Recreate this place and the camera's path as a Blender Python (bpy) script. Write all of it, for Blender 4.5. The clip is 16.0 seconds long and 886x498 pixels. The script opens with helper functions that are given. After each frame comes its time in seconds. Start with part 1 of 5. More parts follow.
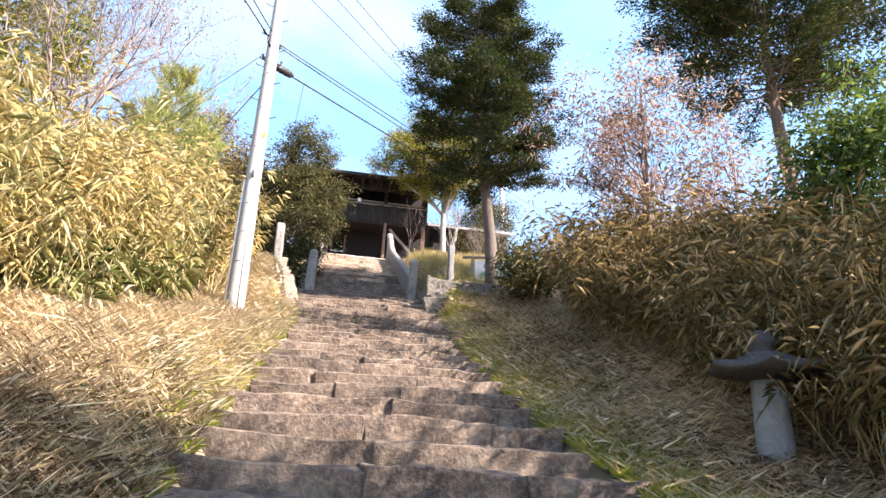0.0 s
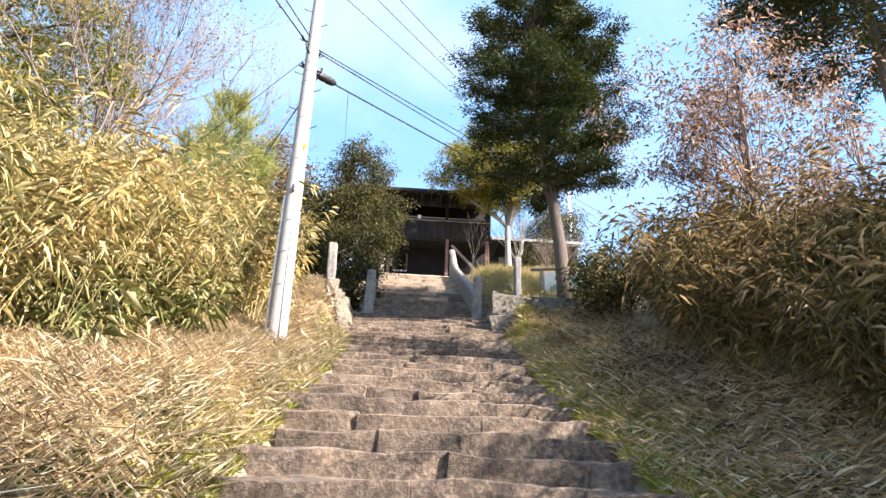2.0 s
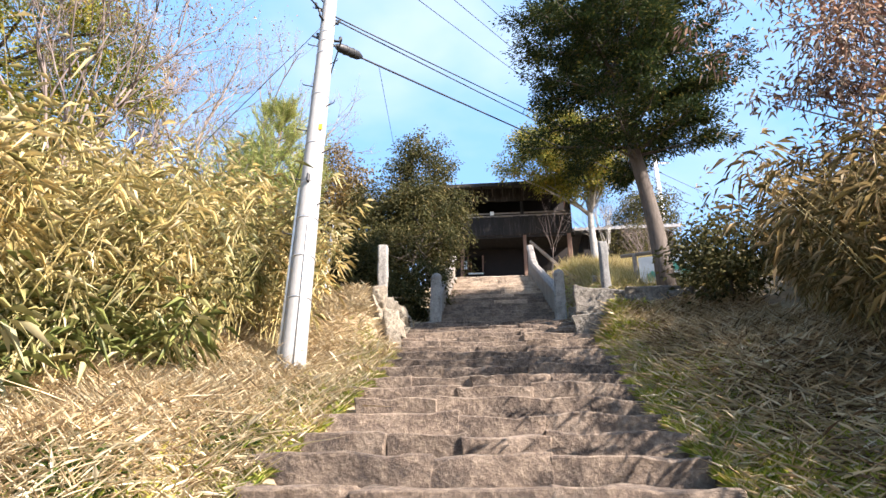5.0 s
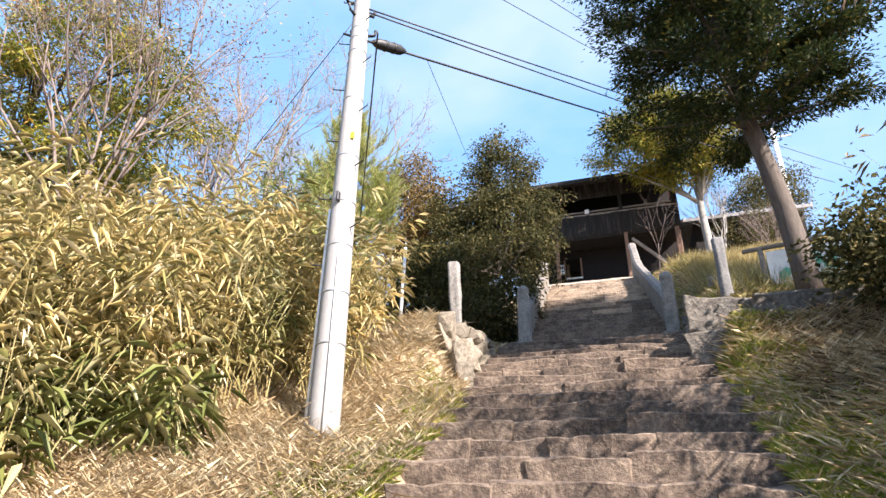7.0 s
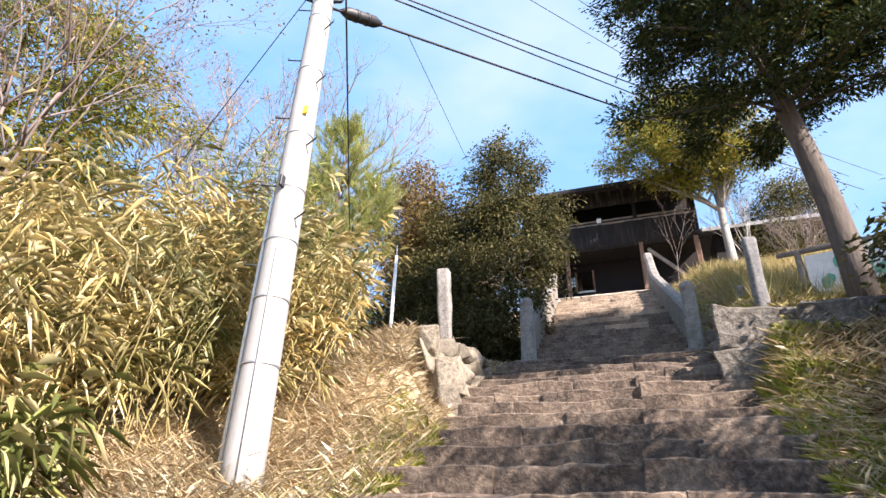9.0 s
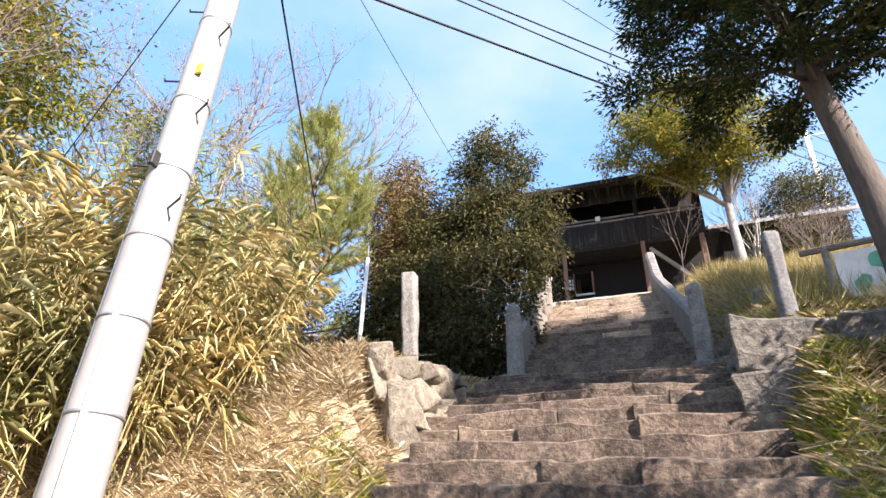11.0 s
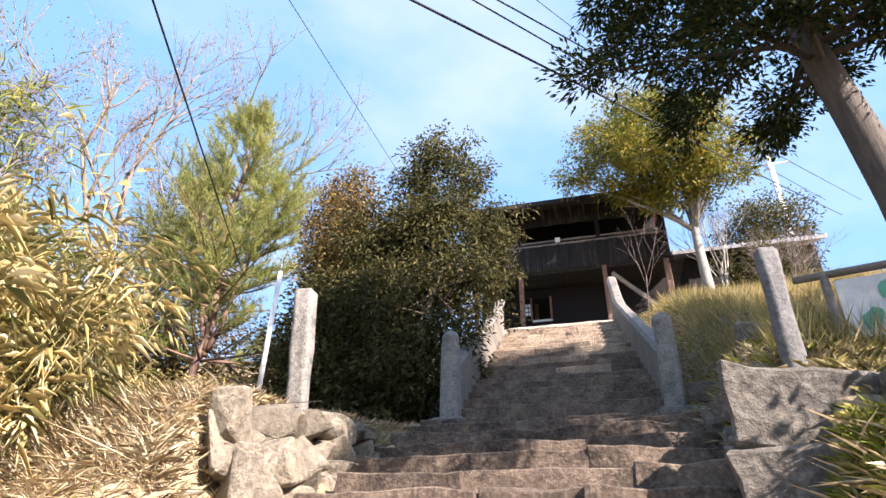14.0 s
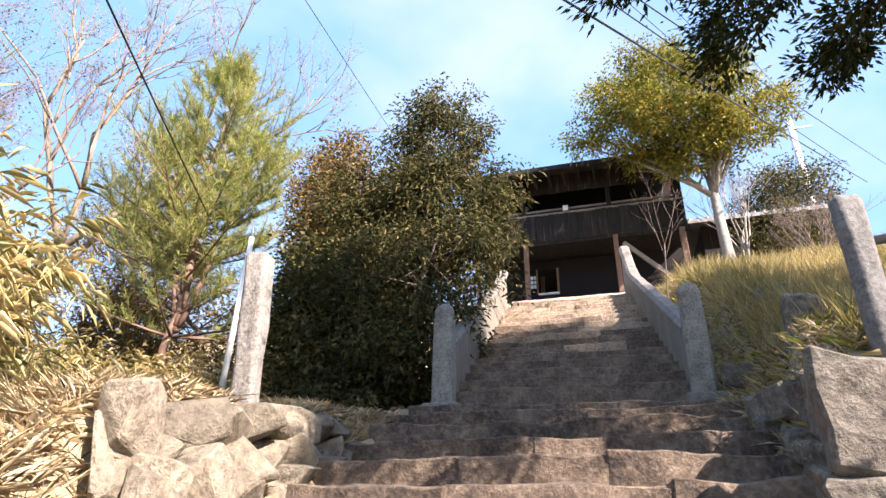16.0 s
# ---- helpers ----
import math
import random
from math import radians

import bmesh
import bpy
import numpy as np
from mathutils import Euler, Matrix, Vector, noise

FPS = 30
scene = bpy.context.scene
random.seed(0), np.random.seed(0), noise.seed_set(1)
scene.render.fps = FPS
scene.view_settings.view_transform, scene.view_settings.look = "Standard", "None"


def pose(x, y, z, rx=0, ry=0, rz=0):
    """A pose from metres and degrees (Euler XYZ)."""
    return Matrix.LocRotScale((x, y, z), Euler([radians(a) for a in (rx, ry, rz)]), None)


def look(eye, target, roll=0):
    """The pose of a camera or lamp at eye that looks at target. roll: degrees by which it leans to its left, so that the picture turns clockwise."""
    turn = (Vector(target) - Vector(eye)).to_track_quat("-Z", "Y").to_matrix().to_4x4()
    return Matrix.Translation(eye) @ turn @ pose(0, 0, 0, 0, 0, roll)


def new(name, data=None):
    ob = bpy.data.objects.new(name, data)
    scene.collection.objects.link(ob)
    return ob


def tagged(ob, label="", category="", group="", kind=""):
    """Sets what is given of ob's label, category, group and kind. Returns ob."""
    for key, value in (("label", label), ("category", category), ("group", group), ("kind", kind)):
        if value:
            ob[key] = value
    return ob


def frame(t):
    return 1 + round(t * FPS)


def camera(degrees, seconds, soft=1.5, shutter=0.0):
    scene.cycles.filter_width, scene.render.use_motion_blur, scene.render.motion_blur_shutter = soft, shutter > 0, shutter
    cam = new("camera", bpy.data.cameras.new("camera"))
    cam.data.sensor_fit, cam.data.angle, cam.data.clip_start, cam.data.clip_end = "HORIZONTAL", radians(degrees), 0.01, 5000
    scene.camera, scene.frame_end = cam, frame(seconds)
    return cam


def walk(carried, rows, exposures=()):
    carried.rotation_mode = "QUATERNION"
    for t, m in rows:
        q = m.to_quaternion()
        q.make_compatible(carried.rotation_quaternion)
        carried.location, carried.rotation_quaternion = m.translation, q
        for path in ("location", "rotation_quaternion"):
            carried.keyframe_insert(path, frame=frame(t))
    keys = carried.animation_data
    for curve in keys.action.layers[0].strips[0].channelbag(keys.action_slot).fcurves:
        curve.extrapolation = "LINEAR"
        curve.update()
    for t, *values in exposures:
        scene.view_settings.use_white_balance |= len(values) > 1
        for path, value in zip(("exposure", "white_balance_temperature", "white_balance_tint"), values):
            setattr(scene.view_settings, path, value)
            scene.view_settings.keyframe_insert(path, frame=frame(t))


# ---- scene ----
cam = camera(74.6, 16.0)
PATH = [
    (0, (1.854, 0.75, 1.886), (2.144, 2.596, 2.6), 3.0),
    (0.5, (1.845, 1.013, 2.062), (2.108, 2.853, 2.801), 3.1),
    (1, (2.001, 1.297, 2.064), (2.224, 3.138, 2.812), 2.8),
    (1.5, (2.075, 1.573, 2.196), (2.201, 3.417, 2.96), 2.6),
    (2, (2.084, 1.931, 2.265), (2.143, 3.78, 3.024), 2.6),
    (2.5, (2.215, 2.263, 2.349), (2.262, 4.115, 3.103), 2.3),
    (3, (2.311, 2.547, 2.56), (2.339, 4.397, 3.32), 1.8),
    (3.5, (2.246, 2.915, 2.679), (2.201, 4.767, 3.434), 2.0),
    (3.7, (2.282, 3.042, 2.695), (2.201, 4.891, 3.452), 1.4),
    (5.8, (2.678, 4.512, 3.233), (2.303, 6.319, 4.003), 1.0),
    (6, (2.721, 4.648, 3.36), (2.296, 6.445, 4.129), 0.8),
    (6.5, (2.722, 4.9, 3.432), (2.212, 6.671, 4.211), 0.5),
    (7, (2.77, 5.276, 3.577), (2.193, 7.024, 4.359), 0.3),
    (7.5, (2.961, 5.682, 3.696), (2.383, 7.415, 4.51), -0.3),
    (8, (2.983, 5.871, 3.767), (2.394, 7.591, 4.601), -0.0),
    (8.2, (2.915, 6.0, 3.752), (2.319, 7.716, 4.59), 0.2),
    (10.3, (2.718, 7.441, 4.264), (2.088, 9.146, 5.097), 0.6),
    (10.5, (2.755, 7.565, 4.28), (2.124, 9.269, 5.117), 0.4),
    (11, (2.831, 7.856, 4.425), (2.207, 9.56, 5.266), 0.3),
    (11.5, (2.799, 8.166, 4.55), (2.212, 9.884, 5.389), 0.6),
    (12, (2.93, 8.454, 4.644), (2.402, 10.189, 5.488), 0.5),
    (12.5, (2.984, 8.662, 4.789), (2.469, 10.352, 5.726), 0.3),
    (13, (2.851, 8.988, 4.818), (2.335, 10.675, 5.759), 0.9),
    (13.5, (2.847, 9.274, 4.897), (2.337, 10.978, 5.813), 0.9),
    (14, (2.857, 9.512, 5.055), (2.355, 11.221, 5.963), 0.5),
    (14.5, (2.711, 9.813, 5.153), (2.21, 11.538, 6.031), 1.1),
    (15, (2.724, 10.054, 5.241), (2.248, 11.797, 6.099), 0.9),
    (15.5, (2.774, 10.37, 5.358), (2.291, 12.122, 6.194), 0.6),
    (16, (2.724, 10.591, 5.425), (2.192, 12.332, 6.252), 0.7),
]
walk(cam, [(t, look(eye, target, roll)) for t, eye, target, roll in PATH],
     exposures=[(0, 2.3, 6450, 17), (1.5, 2.12, 6400, 14), (3.5, 2.05, 6350, 13), (7, 1.87, 6250, 15), (13.5, 1.87, 6300, 17), (16, 2.0, 6550, 18)])

# ---------------------------------------------------------------- world and sun
SUN_AZ, SUN_EL = radians(119), radians(37)      # azimuth clockwise from +y
world = bpy.data.worlds.new("world")
scene.world = world
world.use_nodes = True
wn = world.node_tree
sky = wn.nodes.new("ShaderNodeTexSky")
sky.sky_type = "NISHITA"
sky.sun_disc = False
sky.sun_elevation, sky.sun_rotation = SUN_EL, SUN_AZ
sky.altitude, sky.air_density, sky.dust_density, sky.ozone_density = 200, 1.0, 1.6, 1.0
# thin high cloud veil over the blue
wco = wn.nodes.new("ShaderNodeTexCoord")
wmap = wn.nodes.new("ShaderNodeMapping")
wmap.inputs["Scale"].default_value = (1.3, 1.3, 2.6)
wno = wn.nodes.new("ShaderNodeTexNoise")
wno.inputs["Scale"].default_value, wno.inputs["Detail"].default_value = 1.6, 5
wra = wn.nodes.new("ShaderNodeValToRGB")          # clear blue to thin white cloud
wra.color_ramp.elements[0].position, wra.color_ramp.elements[0].color = 0.42, (0.85, 1.75, 3.05, 1)
wra.color_ramp.elements[1].position, wra.color_ramp.elements[1].color = 0.74, (2.3, 2.6, 3.0, 1)
wmix = wn.nodes.new("ShaderNodeMix")
wmix.data_type = "RGBA"
wmix.inputs["Factor"].default_value = 0.75
wbg = wn.nodes["Background"]
wbg.inputs["Strength"].default_value = 0.125
wn.links.new(wco.outputs["Generated"], wmap.inputs["Vector"])
wn.links.new(wmap.outputs["Vector"], wno.inputs["Vector"])
wn.links.new(wno.outputs["Fac"], wra.inputs["Fac"])
wn.links.new(sky.outputs["Color"], wmix.inputs["A"])
wn.links.new(wra.outputs["Color"], wmix.inputs["B"])
wn.links.new(wmix.outputs["Result"], wbg.inputs["Color"])

sun_dir = Vector((math.sin(SUN_AZ) * math.cos(SUN_EL), math.cos(SUN_AZ) * math.cos(SUN_EL), math.sin(SUN_EL)))
sun = new("sun", bpy.data.lights.new("sun", "SUN"))
sun.data.energy, sun.data.angle, sun.data.color = 5.0, radians(0.5), (1.0, 0.885, 0.77)
sun.matrix_world = look(sun_dir * 60, (0, 0, 0))


# ---------------------------------------------------------------- materials
def mat_base(name):
    m = bpy.data.materials.new(name)
    m.use_nodes = True
    nt = m.node_tree
    return m, nt, nt.nodes["Principled BSDF"], nt.nodes["Material Output"]


def ramp(nt, stops):
    r = nt.nodes.new("ShaderNodeValToRGB")
    while len(r.color_ramp.elements) < len(stops):
        r.color_ramp.elements.new(0.5)
    for e, (p, c) in zip(r.color_ramp.elements, stops):
        e.position, e.color = p, (*c, 1)
    return r


def noise_tex(nt, scale, detail=4, rough=0.6, stretch=None, world_space=True):
    n = nt.nodes.new("ShaderNodeTexNoise")
    n.inputs["Scale"].default_value, n.inputs["Detail"].default_value, n.inputs["Roughness"].default_value = scale, detail, rough
    if world_space:
        g = nt.nodes.new("ShaderNodeNewGeometry")
        src = g.outputs["Position"]
    else:
        g = nt.nodes.new("ShaderNodeTexCoord")
        src = g.outputs["Object"]
    if stretch:
        mp = nt.nodes.new("ShaderNodeMapping")
        mp.inputs["Scale"].default_value = stretch
        nt.links.new(src, mp.inputs["Vector"])
        src = mp.outputs["Vector"]
    nt.links.new(src, n.inputs["Vector"])
    return n


def mixed(nt, a, b, fac, mode="MIX"):
    m = nt.nodes.new("ShaderNodeMix")
    m.data_type, m.blend_type = "RGBA", mode
    for key, v in (("A", a), ("B", b), ("Factor", fac)):
        if isinstance(v, (int, float)):
            m.inputs[key].default_value = v
        elif isinstance(v, tuple):
            m.inputs[key].default_value = (*v, 1)
        else:
            nt.links.new(v, m.inputs[key])
    return m.outputs["Result"]


def bump(nt, bsdf, height, strength, distance):
    b = nt.nodes.new("ShaderNodeBump")
    b.inputs["Strength"].default_value, b.inputs["Distance"].default_value = strength, distance
    nt.links.new(height, b.inputs["Height"])
    nt.links.new(b.outputs["Normal"], bsdf.inputs["Normal"])


def surface(name, big, fine, stops, fine_stops, rough=0.85, bump_d=0.01, bump_s=0.6, stretch=None, island=0.0, objrand=0.0, fine_mix=0.5):
    """A mottled surface: two scales of noise, relief, and a little change from piece to piece."""
    m, nt, bsdf, _ = mat_base(name)
    n1 = noise_tex(nt, big, 5, 0.65, stretch)
    n2 = noise_tex(nt, fine, 6, 0.7, stretch)
    r1, r2 = ramp(nt, stops), ramp(nt, fine_stops)
    nt.links.new(n1.outputs["Fac"], r1.inputs["Fac"])
    nt.links.new(n2.outputs["Fac"], r2.inputs["Fac"])
    col = mixed(nt, r1.outputs["Color"], r2.outputs["Color"], fine_mix, "MIX")
    if objrand or island:
        if island:
            g = nt.nodes.new("ShaderNodeNewGeometry")
            src = g.outputs["Random Per Island"]
        else:
            g = nt.nodes.new("ShaderNodeObjectInfo")
            src = g.outputs["Random"]
        k = max(objrand, island)
        rr = ramp(nt, [(0, (1 - k,) * 3), (1, (1 + k * 0.5,) * 3)])
        nt.links.new(src, rr.inputs["Fac"])
        col = mixed(nt, col, rr.outputs["Color"], 1.0, "MULTIPLY")
    nt.links.new(col, bsdf.inputs["Base Color"])
    bsdf.inputs["Roughness"].default_value = rough
    bump(nt, bsdf, n2.outputs["Fac"], bump_s, bump_d)
    return m


def leaf_mat(name, stops, trans=0.35, rough=0.5, patch=((0.35, (0.62, 0.68, 0.66)), (0.7, (1.15, 1.1, 1.0)))):
    """Foliage: each leaf has its own colour, and some light passes through."""
    m, nt, bsdf, out = mat_base(name)
    g = nt.nodes.new("ShaderNodeNewGeometry")
    r = ramp(nt, stops)
    nt.links.new(g.outputs["Random Per Island"], r.inputs["Fac"])
    col = r.outputs["Color"]
    n = noise_tex(nt, 0.9, 3)
    rb = ramp(nt, list(patch))
    nt.links.new(n.outputs["Fac"], rb.inputs["Fac"])
    col = mixed(nt, col, rb.outputs["Color"], 1.0, "MULTIPLY")
    nt.links.new(col, bsdf.inputs["Base Color"])
    bsdf.inputs["Roughness"].default_value = rough
    bsdf.inputs["Specular IOR Level"].default_value = 0.12
    tr = nt.nodes.new("ShaderNodeBsdfTranslucent")
    nt.links.new(col, tr.inputs["Color"])
    mx = nt.nodes.new("ShaderNodeMixShader")
    mx.inputs["Fac"].default_value = trans
    nt.links.new(bsdf.outputs["BSDF"], mx.inputs[1])
    nt.links.new(tr.outputs["BSDF"], mx.inputs[2])
    nt.links.new(mx.outputs["Shader"], out.inputs["Surface"])
    return m


def plain(name, c, rough=0.6, metal=0.0, var=0.25, scale=12.0):
    m, nt, bsdf, _ = mat_base(name)
    n = noise_tex(nt, scale, 5)
    r = ramp(nt, [(0.3, tuple(v * (1 - var) for v in c)), (0.7, tuple(min(1, v * (1 + var)) for v in c))])
    nt.links.new(n.outputs["Fac"], r.inputs["Fac"])
    nt.links.new(r.outputs["Color"], bsdf.inputs["Base Color"])
    bsdf.inputs["Roughness"].default_value, bsdf.inputs["Metallic"].default_value = rough, metal
    bump(nt, bsdf, n.outputs["Fac"], 0.3, 0.004)
    return m


M_STEP = surface("step_stone", 3.0, 22, [(0.41, (0.052, 0.038, 0.029)), (0.51, (0.149, 0.109, 0.078)), (0.68, (0.335, 0.259, 0.187))],
                 [(0.41, (0.048, 0.033, 0.026)), (0.52, (0.158, 0.115, 0.081)), (0.68, (0.395, 0.312, 0.227))], objrand=0.22, fine_mix=0.45, bump_d=0.03, bump_s=1.0)
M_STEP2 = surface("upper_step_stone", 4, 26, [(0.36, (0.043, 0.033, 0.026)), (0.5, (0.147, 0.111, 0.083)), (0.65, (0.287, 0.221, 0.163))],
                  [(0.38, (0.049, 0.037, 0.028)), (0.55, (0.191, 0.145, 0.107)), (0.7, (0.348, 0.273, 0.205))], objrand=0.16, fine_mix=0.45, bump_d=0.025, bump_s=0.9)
# Paler stone: sunlight on the sandy upper treads is put into the colour.
M_STEP3 = surface("sandy_sunlit_step_stone", 4, 26, [(0.34, (0.119, 0.088, 0.063)), (0.5, (0.310, 0.240, 0.174)), (0.65, (0.456, 0.363, 0.267))],
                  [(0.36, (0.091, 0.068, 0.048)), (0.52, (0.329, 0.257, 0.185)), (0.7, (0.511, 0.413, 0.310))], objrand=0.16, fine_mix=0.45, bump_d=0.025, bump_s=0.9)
M_WALLSTONE = surface("wall_stone", 3.4, 15, [(0.34, (0.078, 0.065, 0.046)), (0.46, (0.223, 0.188, 0.139)), (0.62, (0.367, 0.320, 0.239))],
                      [(0.36, (0.066, 0.053, 0.036)), (0.5, (0.234, 0.199, 0.149)), (0.66, (0.401, 0.356, 0.270))], objrand=0.4, bump_d=0.05, bump_s=1.0)
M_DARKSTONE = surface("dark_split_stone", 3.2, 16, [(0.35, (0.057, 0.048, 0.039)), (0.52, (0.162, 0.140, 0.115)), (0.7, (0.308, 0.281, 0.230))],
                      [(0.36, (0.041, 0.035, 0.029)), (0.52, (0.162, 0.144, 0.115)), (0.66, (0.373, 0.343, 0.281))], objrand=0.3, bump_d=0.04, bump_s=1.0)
M_GRANITE = surface("granite_post", 7, 38, [(0.36, (0.109, 0.100, 0.088)), (0.5, (0.227, 0.214, 0.191)), (0.64, (0.326, 0.306, 0.275))],
                    [(0.38, (0.079, 0.074, 0.067)), (0.5, (0.247, 0.231, 0.208)), (0.66, (0.425, 0.399, 0.356))], bump_d=0.014, bump_s=0.9, objrand=0.15)
# Darker granite copy: tree shade over the right post is put into the colour.
M_SLABPOST = surface("shade_darkened_slab", 6, 34, [(0.36, (0.075, 0.075, 0.075)), (0.64, (0.2, 0.198, 0.192))],
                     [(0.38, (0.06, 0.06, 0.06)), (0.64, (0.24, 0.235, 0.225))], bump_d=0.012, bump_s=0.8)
M_LANTERN = surface("lantern_stone", 4, 30, [(0.3, (0.150, 0.165, 0.165)), (0.7, (0.270, 0.292, 0.285))],
                    [(0.35, (0.120, 0.135, 0.135)), (0.7, (0.300, 0.323, 0.315))], bump_d=0.008)
M_LANTCAP = surface("lantern_cap_stone", 6, 30, [(0.3, (0.035, 0.033, 0.030)), (0.7, (0.085, 0.077, 0.070))],
                    [(0.35, (0.030, 0.028, 0.025)), (0.7, (0.110, 0.100, 0.090))], bump_d=0.012)
M_RAIL = surface("rail_concrete", 3, 20, [(0.3, (0.125, 0.109, 0.087)), (0.6, (0.237, 0.212, 0.176)), (0.8, (0.294, 0.267, 0.222))],
                 [(0.35, (0.113, 0.098, 0.078)), (0.7, (0.283, 0.256, 0.212))], stretch=(1, 1, 0.35), bump_d=0.01)
M_COPING = surface("coping_stone", 6, 30, [(0.3, (0.096, 0.088, 0.080)), (0.7, (0.272, 0.248, 0.224))],
                   [(0.35, (0.080, 0.072, 0.064)), (0.7, (0.336, 0.312, 0.280))], bump_d=0.012)
M_POLE = surface("pole_concrete", 2.5, 30, [(0.3, (0.263, 0.260, 0.249)), (0.7, (0.336, 0.333, 0.322))],
                 [(0.3, (0.219, 0.216, 0.205)), (0.7, (0.365, 0.358, 0.347))], rough=0.75, bump_d=0.003, stretch=(0.860, 0.860, 0.258))
M_WOOD = surface("dark_weathered_boards", 1.6, 8, [(0.3, (0.006, 0.005, 0.004)), (0.6, (0.017, 0.013, 0.011)), (0.8, (0.038, 0.032, 0.027))],
                 [(0.4, (0.005, 0.005, 0.004)), (0.57, (0.022, 0.018, 0.015)), (0.68, (0.15, 0.135, 0.12))], stretch=(1.6, 1.6, 0.14), objrand=0.5, bump_d=0.006)
# Reddish wood darkened to near-black; the hall's inside shade is put into it.
M_WOODRED = surface("near_black_red_boards", 3, 22, [(0.3, (0.002, 0.001, 0.001)), (0.7, (0.008, 0.004, 0.002))],
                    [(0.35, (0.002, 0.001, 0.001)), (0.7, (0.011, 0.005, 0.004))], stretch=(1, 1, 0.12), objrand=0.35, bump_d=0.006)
M_BEAM = surface("timber_post", 4, 25, [(0.3, (0.12, 0.07, 0.048)), (0.7, (0.27, 0.165, 0.115))],
                 [(0.35, (0.09, 0.05, 0.035)), (0.7, (0.3, 0.19, 0.135))], stretch=(1, 1, 0.15), bump_d=0.004)
M_GREYWOOD = surface("silvered_timber", 4, 30, [(0.3, (0.16, 0.13, 0.105)), (0.7, (0.34, 0.29, 0.245))],
                     [(0.35, (0.12, 0.1, 0.08)), (0.7, (0.42, 0.37, 0.31))], stretch=(0.3, 1, 1), bump_d=0.004)
M_ROOF = plain("red_roof_edge", (0.26, 0.1, 0.085), 0.6, 0.0, 0.3, 5)
M_TILE = plain("grey_roof_tile", (0.26, 0.26, 0.27), 0.6, 0.0, 0.3, 6)
M_BARK = surface("bark_brown", 3, 26, [(0.3, (0.051, 0.037, 0.028)), (0.7, (0.118, 0.093, 0.074))],
                 [(0.35, (0.034, 0.026, 0.019)), (0.7, (0.152, 0.124, 0.101))], stretch=(1, 1, 0.2), bump_d=0.02)
M_BARKPALE = surface("bark_pale", 3, 20, [(0.3, (0.188, 0.173, 0.150)), (0.7, (0.375, 0.360, 0.330))],
                     [(0.35, (0.128, 0.112, 0.098)), (0.7, (0.450, 0.435, 0.405))], stretch=(1, 1, 0.5), bump_d=0.01)
M_TWIG = plain("twig_grey", (0.162, 0.126, 0.108), 0.8, 0, 0.3, 8)
M_METAL = plain("galvanised_steel", (0.45, 0.46, 0.47), 0.45, 0.8, 0.2, 20)
M_BLACK = plain("black_cable_sheath", (0.02, 0.02, 0.022), 0.55, 0, 0.3, 20)
M_YELLOW = plain("yellow_tag", (0.75, 0.52, 0.03), 0.5, 0, 0.1, 20)
M_WHITE = plain("white_paint", (0.75, 0.75, 0.72), 0.6, 0, 0.12, 10)
M_WHITEPOLE = plain("white_steel_pole", (0.62, 0.63, 0.64), 0.5, 0.0, 0.12, 6)
M_GREEN = plain("printed_green", (0.13, 0.42, 0.27), 0.5, 0, 0.15, 9)
# Light in the hall's panes is put into this pale blue colour.
M_GLASS = plain("pane_painted_as_lit", (0.6, 0.7, 0.75), 0.15, 0, 0.1, 4)

M_GROUND = surface("earth_and_litter", 0.9, 9, [(0.3, (0.17, 0.125, 0.08)), (0.5, (0.31, 0.24, 0.145)), (0.7, (0.27, 0.24, 0.11))],
                   [(0.3, (0.12, 0.088, 0.058)), (0.5, (0.32, 0.245, 0.15)), (0.72, (0.48, 0.4, 0.26))], rough=0.95, bump_d=0.03, bump_s=0.8)
M_PATH = surface("trodden_gravel", 1.5, 16, [(0.3, (0.3, 0.24, 0.18)), (0.7, (0.46, 0.39, 0.31))],
                 [(0.3, (0.25, 0.2, 0.15)), (0.7, (0.52, 0.45, 0.36))], rough=0.95, bump_d=0.02)
M_STRAW = leaf_mat("dry_straw", [(0, (0.34, 0.245, 0.15)), (0.3, (0.55, 0.43, 0.265)), (0.65, (0.71, 0.595, 0.395)), (1, (0.83, 0.76, 0.59))], 0.3, 0.7, ((0.35, (0.85, 0.85, 0.82)), (0.7, (1.12, 1.08, 1.0))))
M_BROWNSTRAW = leaf_mat("rotting_bamboo_litter", [(0, (0.1, 0.065, 0.045)), (0.4, (0.22, 0.145, 0.095)), (0.75, (0.36, 0.26, 0.16)), (1, (0.66, 0.54, 0.34))], 0.15, 0.7)
M_GRASS = leaf_mat("short_grass", [(0, (0.242, 0.309, 0.043)), (0.45, (0.411, 0.446, 0.081)), (0.75, (0.605, 0.538, 0.150)), (1, (0.798, 0.653, 0.289))], 0.4, 0.6)
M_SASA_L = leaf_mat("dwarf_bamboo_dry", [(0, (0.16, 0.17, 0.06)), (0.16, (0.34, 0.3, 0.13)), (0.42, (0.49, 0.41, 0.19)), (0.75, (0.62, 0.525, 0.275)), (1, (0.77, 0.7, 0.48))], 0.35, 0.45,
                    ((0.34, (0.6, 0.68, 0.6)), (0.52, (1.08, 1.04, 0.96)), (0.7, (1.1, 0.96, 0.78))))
M_SASA_GREEN = leaf_mat("dwarf_bamboo_green", [(0, (0.11, 0.13, 0.04)), (0.45, (0.24, 0.25, 0.08)), (0.75, (0.42, 0.38, 0.17)), (1, (0.66, 0.58, 0.37))], 0.3, 0.4)
